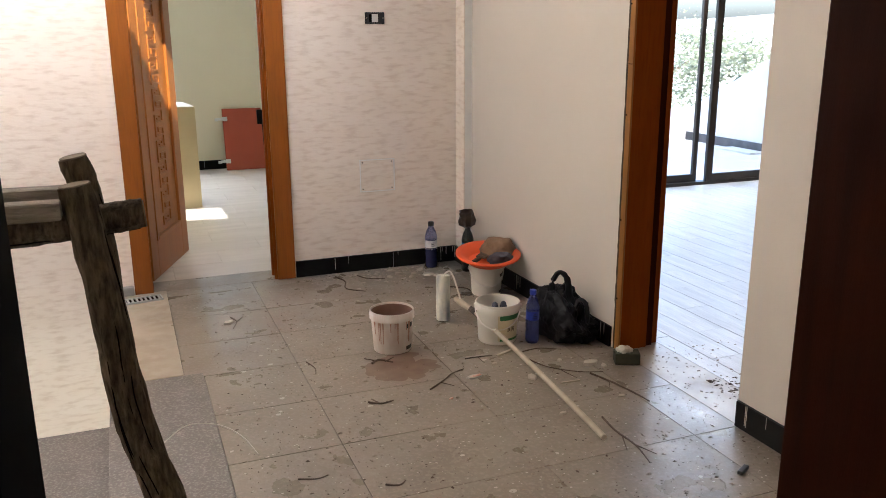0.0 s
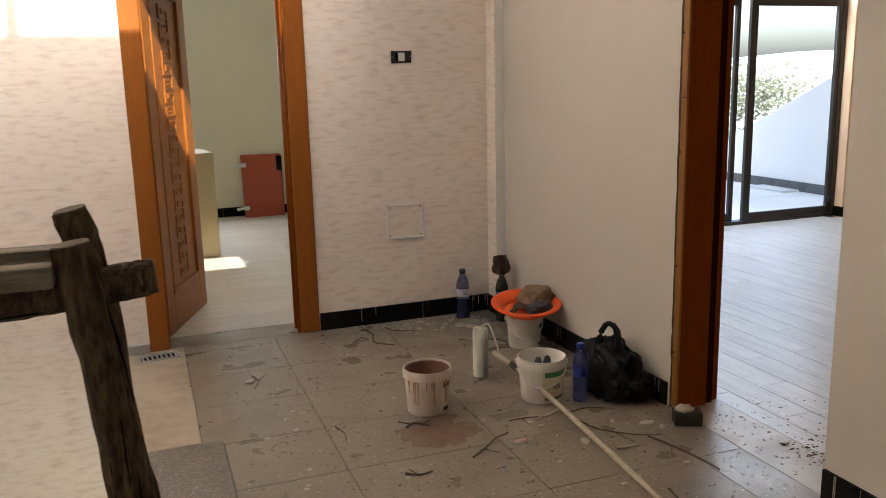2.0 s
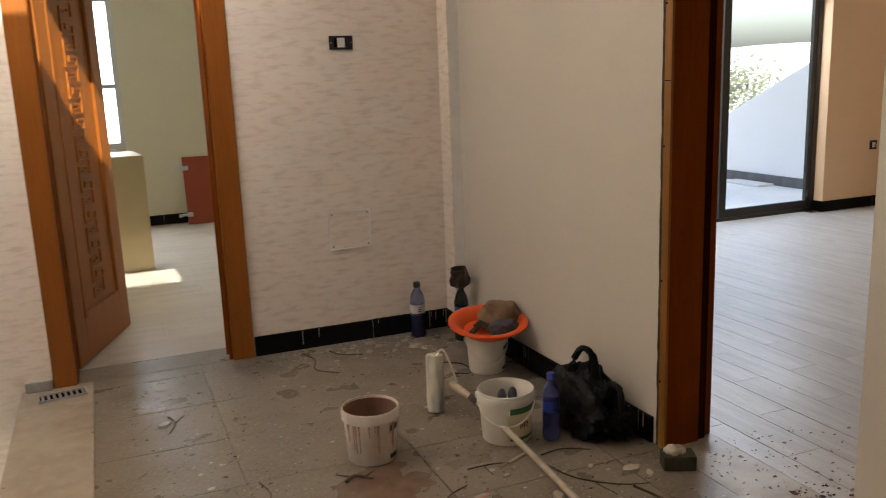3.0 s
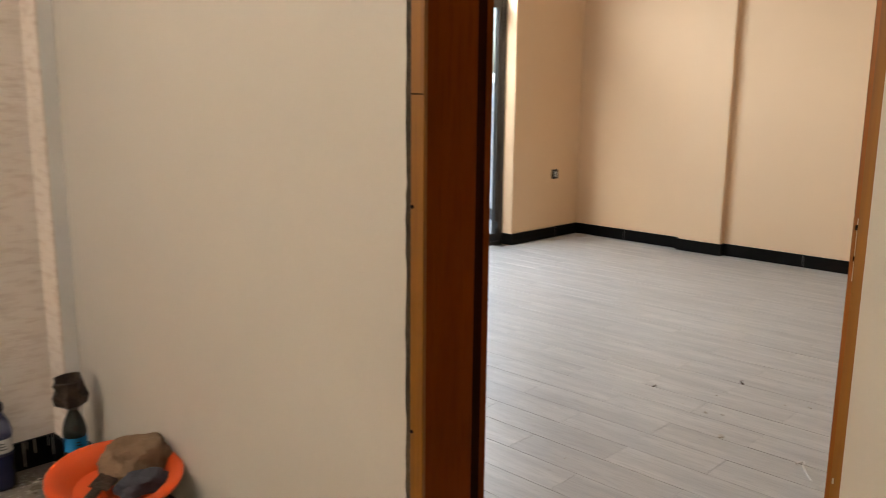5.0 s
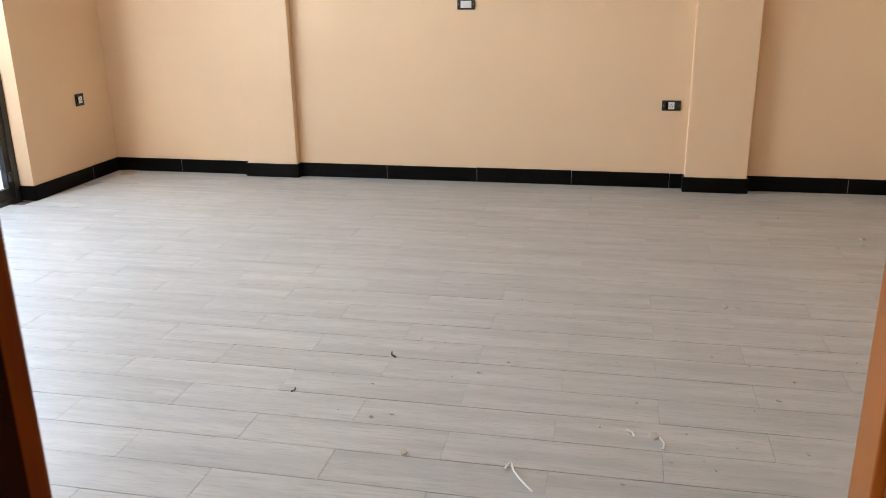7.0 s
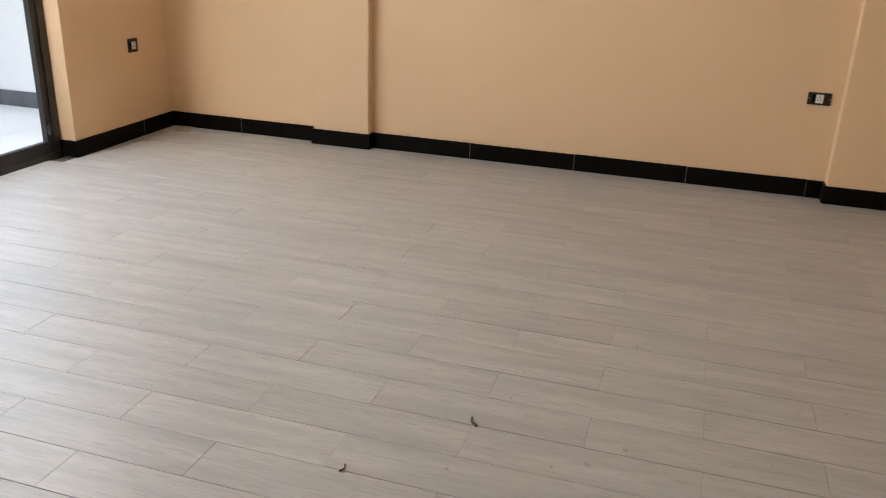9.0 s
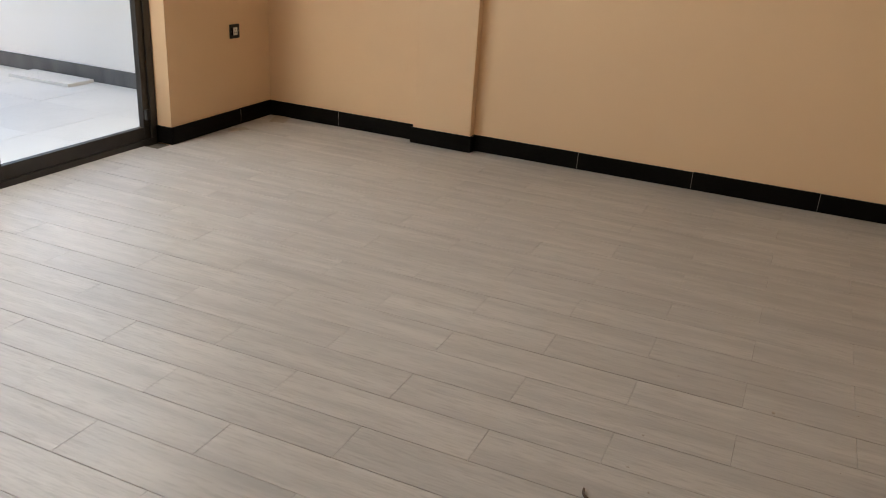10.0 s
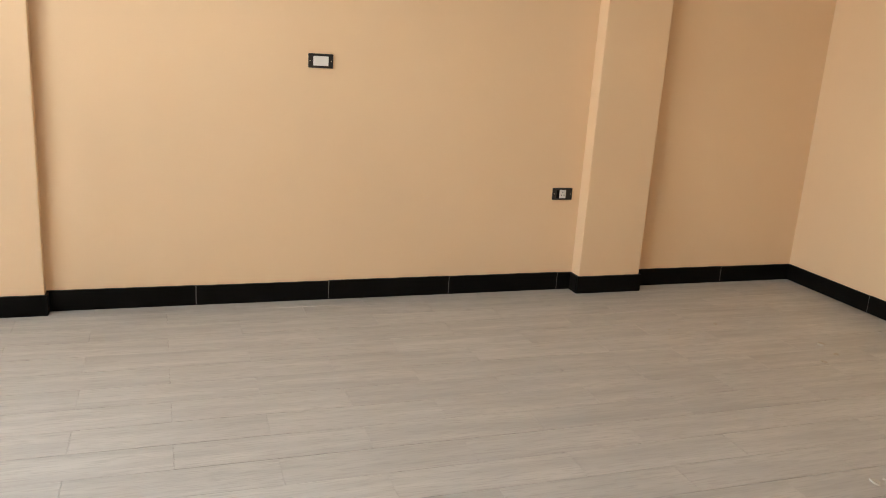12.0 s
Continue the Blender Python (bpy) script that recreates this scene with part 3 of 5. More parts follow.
def green_window():
    d = thing("window_2", "pale aluminium framed window", "window", kind="structure")
    y0, y1 = GY + 0.03, GY + 0.09
    part("frame", boxes((-1.57, -1.52, y0, y1, 0.78, 2.2), (-2.75, -2.70, y0, y1, 0.78, 2.2), (-2.70, -1.57, y0, y1, 0.78, 0.83), (-2.70, -1.57, y0, y1, 2.15, 2.2),
                        (-2.16, -2.11, y0, y1, 0.83, 2.15), (-2.11, -1.57, y0, y1, 1.35, 1.39), bevel=0.002), M_ALU_PALE, d)
    pane = part("pane", boxes((-2.70, -1.57, y0 + 0.028, y0 + 0.032, 0.83, 2.15)), M_GLASS, d)
    pane.visible_shadow = False
    part("sill", boxes((-2.74, -1.53, GY - 0.03, GY + 0.03, 0.75, 0.779), bevel=0.003), M_MARBLE, d)


green_window()

# ---------------------------------------------------------------- outside
structure("ground", boxes((-300, 300, -300, 300, -6.6, -6.4)), M_EARTH, "dry earth ground far below the balcony", "ground")
balcony = structure("balcony_floor", boxes((0.3, 5.62, RY1 + 0.2, 4.77, -0.25, -0.02)), M_GROUT, "balcony slab", "floor")
bm = bmesh.new()
for y, z in ((RY1 + 0.2, 1.82), (4.77, 0.42)):
    for x in (5.34, 5.52):
        bm.verts.new((x, y, -0.25)), bm.verts.new((x, y, z))
bm.verts.ensure_lookup_table()
v = bm.verts
for q in ((0, 1, 3, 2), (4, 6, 7, 5), (0, 4, 5, 1), (2, 3, 7, 6), (1, 5, 7, 3), (0, 2, 6, 4)):
    bm.faces.new([v[i] for i in q])
structure("balcony_side_wall", bm, M_OUTWALL, "white balcony wall with a sloping top", "wall")
structure("balcony_parapet", boxes((0.3, 5.52, 4.77, 4.92, -0.25, 0.42)), M_OUTWALL, "low white balcony parapet", "parapet")
structure("balcony_skirting", boxes((5.325, 5.3395, RY1 + 0.21, 4.76, -0.02, 0.10)), M_SKIRT_OUT, "dusty black skirting along the balcony wall", "baseboard")
tagged(part("floor_tile_stack", boxes((5.06, 5.30, 3.16, 3.76, -0.0115, 0.012), bevel=0.002), M_TILE_OUT), "loose pale tile lying on the balcony", "tile")


def tree(x, y, height, crown, seed):
    rnd = random.Random(seed)
    t = thing("tree", "leafy green tree beyond the balcony, its leaves paled for haze", "tree", pose(x, y, -6.4), group="trees beyond the balcony")
    bm = sweep(curve_points([(0, 0, 0), (0.15, 0.1, height * 0.35), (0, 0.2, height * 0.75)], 8), [0.28 - 0.025 * i for i in range(8)], 8, 0.2)
    for k in range(6):
        a = k * 1.1 + rnd.random()
        z0 = height * (0.4 + 0.06 * k)
        sweep([(0.05, 0.1, z0), (math.cos(a) * crown * 0.35, math.sin(a) * crown * 0.35, z0 + 0.9), (math.cos(a) * crown * 0.7, math.sin(a) * crown * 0.7, z0 + 1.4)],
              [0.10, 0.06, 0.03], 6, into=bm)
    part("trunk", bm, M_BARK, t)
    verts, faces = [], []
    for c in range(46):
        a, e = rnd.uniform(0, 6.283), rnd.uniform(-0.5, 1.0)
        r = crown * rnd.uniform(0.45, 1.0)
        cx, cy, cz = math.cos(a) * r * (1 - 0.35 * abs(e)), math.sin(a) * r * (1 - 0.35 * abs(e)), height * 0.72 + e * height * 0.30
        for _ in range(130):
            d = Vector((rnd.gauss(0, 1), rnd.gauss(0, 1), rnd.gauss(0, 0.7))) * crown * 0.15
            p = Vector((cx, cy, cz)) + d
            s = rnd.uniform(0.05, 0.11)
            u = Vector((rnd.gauss(0, 1), rnd.gauss(0, 1), rnd.gauss(0, 1))).normalized() * s
            w = u.orthogonal().normalized() * s * 0.55
            n = len(verts)
            verts += [p - u, p + w, p + u, p - w]
            faces.append((n, n + 1, n + 2, n + 3))
    me = bpy.data.meshes.new("crown")
    me.from_pydata(verts, [], faces)
    me.materials.append(M_LEAF)
    ob = new("crown", me)
    ob.parent = t


for i, (x, y, h, c) in enumerate(((12.0, 18.0, 6.6, 2.4), (16.5, 17.0, 7.4, 2.8), (9.0, 23.0, 6.4, 2.4), (20.0, 26.0, 8.0, 3.2), (6.0, 27, 6.8, 2.6), (15, 31, 8.0, 3.2))):
    tree(x, y, h, c, i + 3)
hill = bmesh.new()
rows_ = []
for i in range(41):
    a = radians(-20 + 140 * i / 40)
    ring = []
    for j, (r, z) in enumerate(((60, -6.4), (90, -4.0), (130, 0.5), (190, 5.0))):
        zz = z + (2.2 * noise.noise(Vector((i * 0.35, j * 0.7, 3))) if j else 0)
        ring.append(hill.verts.new((r * math.cos(a), r * math.sin(a), zz)))
    rows_.append(ring)
for a, b in zip(rows_, rows_[1:]):
    for j in range(3):
        hill.faces.new((a[j], a[j + 1], b[j + 1], b[j]))
structure("backdrop_hill", hill, M_HAZE, "wooded hillside far off, paled in colour for haze", "hill", smooth=True)

# ---------------------------------------------------------------- skirtings
def skirting(name, horizontal, c, a0, a1, face, mat, joints, label, h=0.0965):
    """Black skirting tiles along a wall; face is the side of c they stand out to."""
    base = thing(name, label, "baseboard", kind="structure")
    cuts = [a0, *sorted(j for j in joints if a0 < j < a1), a1]
    for k, (p, q) in enumerate(zip(cuts, cuts[1:])):
        d0, d1 = sorted((c + face * 0.0005, c + face * 0.0125))
        p2, q2 = p + 0.0012, q - 0.0012
        z1 = h + 0.0012 * ((k * 7) % 3)
        r = (p2, q2, d0, d1, 0.0, z1) if horizontal else (d0, d1, p2, q2, 0.0, z1)
        part("skirting_tile", boxes(r), mat, base)
        if k:
            r = (p - 0.0012, p + 0.0012, d0, d1 - face * 0.001 if face > 0 else d1, 0, h - 0.001) if horizontal else (d0 + (0.001 if face < 0 else 0), d1, p - 0.0012, p + 0.0012, 0, h - 0.001)
            part("joint", boxes(r), M_JOINTLINE, base)
    return base


EAST = "black glazed skirting tiles on the peach wall"
skirting("baseboard_peach_east", False, RX, -2.593, 0.084, -1, M_SKIRT, [-0.570, -1.215, -1.862, -2.502], EAST)
skirting("baseboard_peach_east_a", False, RX, 0.464, RY1, -1, M_SKIRT, [1.02], EAST)
skirting("baseboard_peach_east_b", False, RX, RY0, -2.975, -1, M_SKIRT, [-3.60], EAST)
for k, (x0, y0, y1) in enumerate(((5.201, 0.084, 0.464), (5.170, -2.975, -2.593))):
    skirting("baseboard_pilaster_%s" % "ab"[k], False, x0, y0 - 0.012, y1 + 0.012, -1, M_SKIRT, [], "black skirting round the pilaster")
    skirting("baseboard_pilaster_return_%s" % "ab"[k], True, y0, x0 + 0.0005, RX - 0.015, -1, M_SKIRT, [], "black skirting round the pilaster")
    skirting("baseboard_pilaster_return_%s" % "cd"[k], True, y1, x0 + 0.0005, RX - 0.015, 1, M_SKIRT, [], "black skirting round the pilaster")
skirting("baseboard_peach_north", True, RY1, BX1, RX - 0.014, -1, M_SKIRT, [4.93], EAST)
skirting("baseboard_peach_reveal", False, BX1, RY1 - 0.012, RY1 + 0.10, -1, M_SKIRT, [], "black skirting in the balcony door reveal")
skirting("baseboard_peach_south", True, RY0, WX1 + 0.013, RX - 0.014, 1, M_SKIRT, [4.62, 3.98, 3.34, 2.70, 2.06, 1.42], "black glazed skirting tiles on the peach wall")
lean = skirting("baseboard_landing_east", False, 0.0, DY1 + 0.02, -0.144, -1, M_SKIRT_DRIP, [-0.75, -1.36], "black skirting splashed with white paint", h=0.1)
# turned by about the same fitted angle as the plaster wedge
lean.matrix_basis = pose(0, DY1, 0, 0, 0, 1.54) @ pose(0, -DY1, 0)
skirting("baseboard_landing_south", False, 0.0, -3.99, DY0 - 0.004, -1, M_SKIRT_DRIP, [-3.2], "black skirting splashed with white paint", h=0.1)
skirting("baseboard_landing_north", True, 0.0, -1.15, -0.098, -1, M_SKIRT_DRIP, [-0.53], "black skirting splashed with white paint", h=0.1)
skirting("baseboard_nib", False, -0.097, -0.143, -0.0135, -1, M_SKIRT_DRIP, [], "black skirting splashed with white paint", h=0.1)
skirting("baseboard_nib_end", True, -0.13, -0.0965, -0.055, -1, M_SKIRT_DRIP, [], "black skirting splashed with white paint", h=0.1)
skirting("baseboard_green", True, GY, -4.29, -0.21, -1, M_SKIRT, [-1.9, -1.25, -0.65], "black glazed skirting tiles on the green wall")

# ---------------------------------------------------------------- stair edge slabs and logs
tagged(part("marble_slab", boxes((LX - 0.02, -1.906, -1.315, -0.001, -0.0115, 0.003), bevel=0.003), M_MARBLE), "beige marble slab along the stairwell edge", "floor slab", kind="structure")
tagged(part("terrazzo_nosing", boxes((LX - 0.015, -1.826, -3.99, -1.319, -0.0115, 0.003), bevel=0.003), M_TERR_DARK), "grey terrazzo slab at the head of the stairs", "floor slab", kind="structure")
tagged(part("broken_plaster_ledge", boxes((-2.19, -2.078, -0.045, -0.001, 0.0035, 0.055), bevel=0.008), M_CONCRETE), "rough stub of unfinished render beside the door casing", "render", kind="structure")


def log(name, pts, radii, label, mat=M_LOG, knots=()):
    t = thing(name, label, "log", group="rough timber stair rail")
    bm = sweep(curve_points(pts, 22), [radii[0] + (radii[1] - radii[0]) * i / 21 for i in range(22)], 22, 0.24)
    rnd_ = random.Random(int(radii[0] * 1e4))
    cracks = bmesh.new()
    line = curve_points(pts, 40)
    for c in range(16):
        i0 = rnd_.randrange(0, 30)
        a = rnd_.uniform(0, 6.283)
        row = []
        for i in range(i0, min(i0 + rnd_.randrange(5, 12), 39)):
            way = (line[i + 1] - line[i]).normalized()
            side = way.orthogonal().normalized()
            up = side.cross(way)
            r_ = radii[0] + (radii[1] - radii[0]) * i / 39
            row.append(line[i] + (side * math.cos(a) + up * math.sin(a)) * r_ * 0.985)
            a += rnd_.uniform(-0.05, 0.05)
        if len(row) > 2:
            sweep(row, [0.0006] + [0.0015] * (len(row) - 2) + [0.0006], 5, into=cracks)
    part("crack", cracks, M_GAP_BLACK, t)
    for k in knots:
        sweep([k[0], Vector(k[0]) + Vector(k[1])], [k[2], k[2] * 0.6], 8, 0.2, into=bm)
    part("stem", bm, mat, t, smooth=True)
    for i in (0, -1):
        p, q = Vector(pts[i]), Vector(pts[1 if i == 0 else -2])
        way = (p - q).normalized()
        part("sawn_end", sweep([p + way * 0.0005, p + way * 0.003], radii[i] * 0.93, 16, 0.1), M_LOGTOP, t)
    return t


log("rail_post", [(-1.930, -3.20, 0.004), (-2.030, -3.20, 0.47), (-2.088, -3.20, 0.70), (-2.108, -3.20, 0.92), (-2.141, -3.20, 1.165)], (0.038, 0.029),
    "leaning rough grey-brown timber post of the stair rail", knots=(((-2.105, -3.205, 0.69), (-0.014, 0, 0.006), 0.008),))
log("rail_post", [(-1.960, -3.09, 0.004), (-2.045, -3.10, 0.47), (-2.098, -3.105, 0.80), (-2.116, -3.11, 1.06), (-2.143, -3.115, 1.205)], (0.032, 0.026), "second rough timber post behind the rail")
log("rail_log", [(-3.3, -3.16, 1.045), (-2.6, -3.165, 1.07), (-2.26, -3.165, 1.082), (-2.028, -3.165, 1.098)], (0.036, 0.028), "rough round timber rail tied across the posts")
for y0, y1, z0, z1, x1 in ((-3.245, -3.20, 1.108, 1.142, -2.166), (-3.17, -3.12, 1.128, 1.158, -2.15)):
    bm = bmesh.new()
    box(bm, -3.3, x1, y0, y1, z0, z1, bevel=0.006)
    for v_ in bm.verts:
        v_.co.y += 0.006 * noise.noise(Vector((v_.co.x * 7, 1, z0 * 9)))
        v_.co.z += 0.006 * noise.noise(Vector((v_.co.x * 5, 4, y0 * 9)))
    tagged(part("split_rail", bm, M_SPLIT), "split grey timber laid on the stair rail", "timber", group="rough timber stair rail")


# ---------------------------------------------------------------- wall plates
def wall_plate(x, y, z, turn, label, name="wall_socket", kind="socket", w=0.118, h=0.066, mark="rocker"):
    """A black plate with a white module; built facing -y and turned about z."""
    t = thing(name, label, kind, pose(x, y, z, 0, 0, turn))
    part("plate", boxes((-w / 2, w / 2, -0.010, -0.0005, -h / 2, h / 2), bevel=0.004), M_BLACKPLASTIC, t, "black plastic plate")
    if mark == "blank":
        part("module", boxes((-0.036, 0.036, -0.013, -0.0095, -0.022, 0.022), bevel=0.002), M_WHITEPLASTIC, t, "white blank insert")
    else:
        m = part("module", boxes((-0.019, 0.019, -0.0135, -0.0095, -0.023, 0.023), bevel=0.002), M_WHITEPLASTIC, t, "white insert")
        part("module_gap", boxes((-0.036, -0.0205, -0.0112, -0.0098, -0.021, 0.021)), M_GAP_BLACK, t)
        if mark == "socket":
            for a, b in ((0, 0.009), (-0.008, -0.006), (0.008, -0.006)):
                part("pin_hole", boxes((a - 0.002, a + 0.002, -0.0140, -0.0132, b - 0.003, b + 0.003)), M_GAP_BLACK, m)
    for s in (-1, 1):
        part("screw", lathe([(0.003, 0), (0.003, 0.0012)], 10), M_BRASS, t, at=pose(s * (w / 2 - 0.009), -0.0098, 0, 90, 0, 0))


wall_plate(-0.612, 0.0, 1.525, 0, "black light switch plate with one white rocker on the cream wall", "light_switch", "switch")
wall_plate(RX, -1.146, 1.182, -90, "black plate with a white blank insert on the peach wall", "blank_plate", "wall plate", mark="blank")
wall_plate(RX, -2.484, 0.543, -90, "black socket plate low on the peach wall by the pilaster", mark="socket")
wall_plate(4.903, RY1, 0.577, 0, "black socket plate low on the peach wall by the balcony", w=0.088, h=0.084, mark="socket")

M_RIM = material("glossy_white_trim", (0.92, 0.91, 0.89), 0.3)
panel = thing("access_panel", "square cream access cover screwed to the wall", "access panel", pose(-0.62, 0, 0.595))
part("cover", boxes((-0.105, 0.105, -0.006, -0.0005, -0.094, 0.094), bevel=0.002), M_PAPER, panel)
for x0, x1, z0, z1 in ((-0.111, 0.111, 0.0942, 0.0995), (-0.111, 0.111, -0.0995, -0.0942), (-0.1105, -0.1052, -0.094, 0.094), (0.1052, 0.1105, -0.094, 0.094)):
    part("rim", boxes((x0, x1, -0.0125, -0.0005, z0, z1), bevel=0.002), M_RIM, panel)
for sx in (-1, 1):
    for sz in (-1, 1):
        part("screw", lathe([(0.004, 0), (0.004, 0.0012)], 10), M_ALU, panel, at=pose(sx * 0.093, -0.0058, sz * 0.082, 90, 0, 0))


# ---------------------------------------------------------------- painters' things on the landing
def bucket(x, y, turn, label, mat, inner, r=0.102, h=0.19, fill=0.10, label_mat=True, handle=True, smear=False):
    t = thing("paint_bucket", label, "bucket", pose(x, y, 0.0, 0, 0, turn), group="paint buckets")
    part("body", lathe([(r * 0.86, 0.0005), (r * 0.88, 0.004), (r * 0.97, h * 0.80), (r * 1.045, h * 0.805), (r * 1.05, h * 0.93), (r * 1.02, h * 0.95), (r * 1.035, h * 0.985), (r * 1.02, h),
                        (r * 0.985, h), (r * 0.97, h * 0.95), (r * 0.96, h * 0.80), (r * 0.86, fill), (r * 0.86, 0.006)], 48, cap=True), mat, t, smooth=True)
    part("paint_fill", lathe([(r * 0.855, fill - 0.02), (r * 0.86, fill), (r * 0.45, fill - 0.006), (0.004, fill - 0.008)], 36), inner, t, smooth=True)
    part("inner_coat", lathe([(r * 0.862, fill), (r * 0.955, h * 0.80), (r * 0.965, h * 0.955), (r * 0.955, h * 0.955), (r * 0.945, h * 0.80), (r * 0.85, fill)], 40, cap=False), inner, t, smooth=True)
    if label_mat:
        def band(z0, z1, a0, a1, m, lift=0.0012):
            bm = bmesh.new()
            n = 14
            rows = []
            for i in range(n + 1):
                a = a0 + (a1 - a0) * i / n
                rows.append([bm.verts.new(((r * (0.88 + 0.09 * z / (h * 0.8)) + lift) * math.cos(a), (r * (0.88 + 0.09 * z / (h * 0.8)) + lift) * math.sin(a), z)) for z in (z0, z1)])
            for a, b in zip(rows, rows[1:]):
                bm.faces.new((a[0], b[0], b[1], a[1]))
            return part("paper_label", bm, m, t, smooth=True)
        if smear:
            band(h * 0.62, h * 0.73, -0.75, -0.25, M_BLACKPLASTIC)
            band(h * 0.08, h * 0.17, -0.75, -0.25, M_BLACKPLASTIC)
        else:
            band(h * 0.10, h * 0.76, -1.55, -0.25, M_CREAMLBL, 0.0008)
            band(h * 0.64, h * 0.76, -1.45, -0.25, M_GREENLBL, 0.0016)
            band(h * 0.10, h * 0.16, -1.45, -0.25, M_GREENLBL, 0.0016)
            for k in range(5):
                a = -1.05 + 0.09 * k
                band(h * (0.36 if k % 2 else 0.33), h * 0.46, a, a + 0.05, M_TAR, 0.0018)
    if handle:
        pts = [(r * 1.04 * math.cos(a), r * 1.06 * math.sin(a) , h * 0.86 - 0.085 * math.sin((a + math.pi) )) for a in [-math.pi + math.pi * i / 12 for i in range(13)]]
        part("handle", sweep(pts, 0.0028, 8), M_WHITEPLASTIC, t, smooth=True)
        for s in (-1, 1):
            part("ear", boxes((s * r * 1.05 - 0.006, s * r * 1.05 + 0.006, -0.010, 0.010, h * 0.82, h * 0.92), bevel=0.003), mat, t)
    return t


bucket(-0.965, -1.345, -20, "white paint bucket smeared with brown paint inside and out", M_BUCKET, M_BROWNPAINT, r=0.100, h=0.197, fill=0.085, smear=True, handle=False)
bucket(-0.455, -1.415, -25, "white paint bucket with a green and cream label", M_BUCKET2, M_BUCKET2, r=0.104, h=0.195, fill=0.12)
bucket(-0.205, -0.725, -15, "white paint bucket carrying an orange basin", M_BUCKET2, M_BUCKET2, r=0.094, h=0.175, fill=0.11, label_mat=True, smear=True)
# runs of brown paint down the outside of the first bucket
runs = thing("paint_runs", "runs of dried brown paint on the bucket", "paint", pose(-0.965, -1.345, 0))
rr = random.Random(5)
for k in range(14):
    a = radians(rr.uniform(-165, -50))
    top, low = 0.155, 0.155 - rr.uniform(0.02, 0.11)
    pts = [((0.088 + 0.009 * z / 0.158 + 0.0016) * math.cos(a), (0.088 + 0.009 * z / 0.158 + 0.0016) * math.sin(a), z) for z in (top, (top + low) / 2, low)]
    part("run", sweep(pts, [rr.uniform(0.0015, 0.005), 0.0013, 0.0018], 6), M_RUN, runs)

gloves = thing("gloves", "grey fingertips of work gloves inside the white bucket", "gloves", pose(-0.43, -1.40, 0.12))
for dx in (-0.025, 0.02):
    part("finger", lathe([(0.018, 0), (0.017, 0.03), (0.012, 0.048), (0.004, 0.054)], 14), M_RAG_GREY, gloves, smooth=True, at=pose(dx, 0.02, 0.0, -10, 8, 0))

basin = thing("orange_basin", "shallow orange plastic basin tilted on a paint bucket", "basin", pose(-0.200, -0.735, 0.187, 8, -2, 0))
part("shell", lathe([(0.115, 0.001), (0.118, 0.004), (0.155, 0.045), (0.178, 0.050), (0.180, 0.044), (0.184, 0.046), (0.184, 0.054), (0.176, 0.057), (0.152, 0.052), (0.112, 0.010), (0.02, 0.009)], 56), M_ORANGE, basin, smooth=True)


def rag(name, label, m, sx, sy, sz, mat, seed):
    bm = bmesh.new()
    bmesh.ops.create_icosphere(bm, subdivisions=4, radius=1)
    for v_ in bm.verts:
        p = v_.co
        d = 0.28 * noise.noise(p * 1.7 + Vector((seed, 0, 0))) + 0.11 * noise.noise(p * 4.1 + Vector((0, seed, 0))) + 0.03 * noise.noise(p * 9)
        v_.co = Vector((p.x * sx, p.y * sy, max(p.z, -0.35) * sz)) * (1 + d)
    low = min(v_.co.z for v_ in bm.verts)
    for v_ in bm.verts:
        v_.co.z -= low
    return tagged(part(name, bm, mat, smooth=True, at=m), label, "rag")


rag("rag", "crumpled brown rag piled in the orange basin", pose(-0.118, -0.70, 0.206), 0.098, 0.085, 0.078, M_RAG, 2)
rag("rag", "blue-grey rag lying in the orange basin", pose(-0.150, -0.80, 0.194), 0.072, 0.045, 0.040, M_RAG_GREY, 7)
scraper = thing("scraper", "dark flat scraper lying in the orange basin", "scraper", pose(-0.262, -0.765, 0.222, 10, -6, 38))
part("blade", boxes((0, 0.07, -0.028, 0.028, 0, 0.004), bevel=0.001), M_TAR, scraper)
part("grip", boxes((-0.075, 0.0, -0.012, 0.012, -0.004, 0.010), bevel=0.004), M_TAR, scraper)


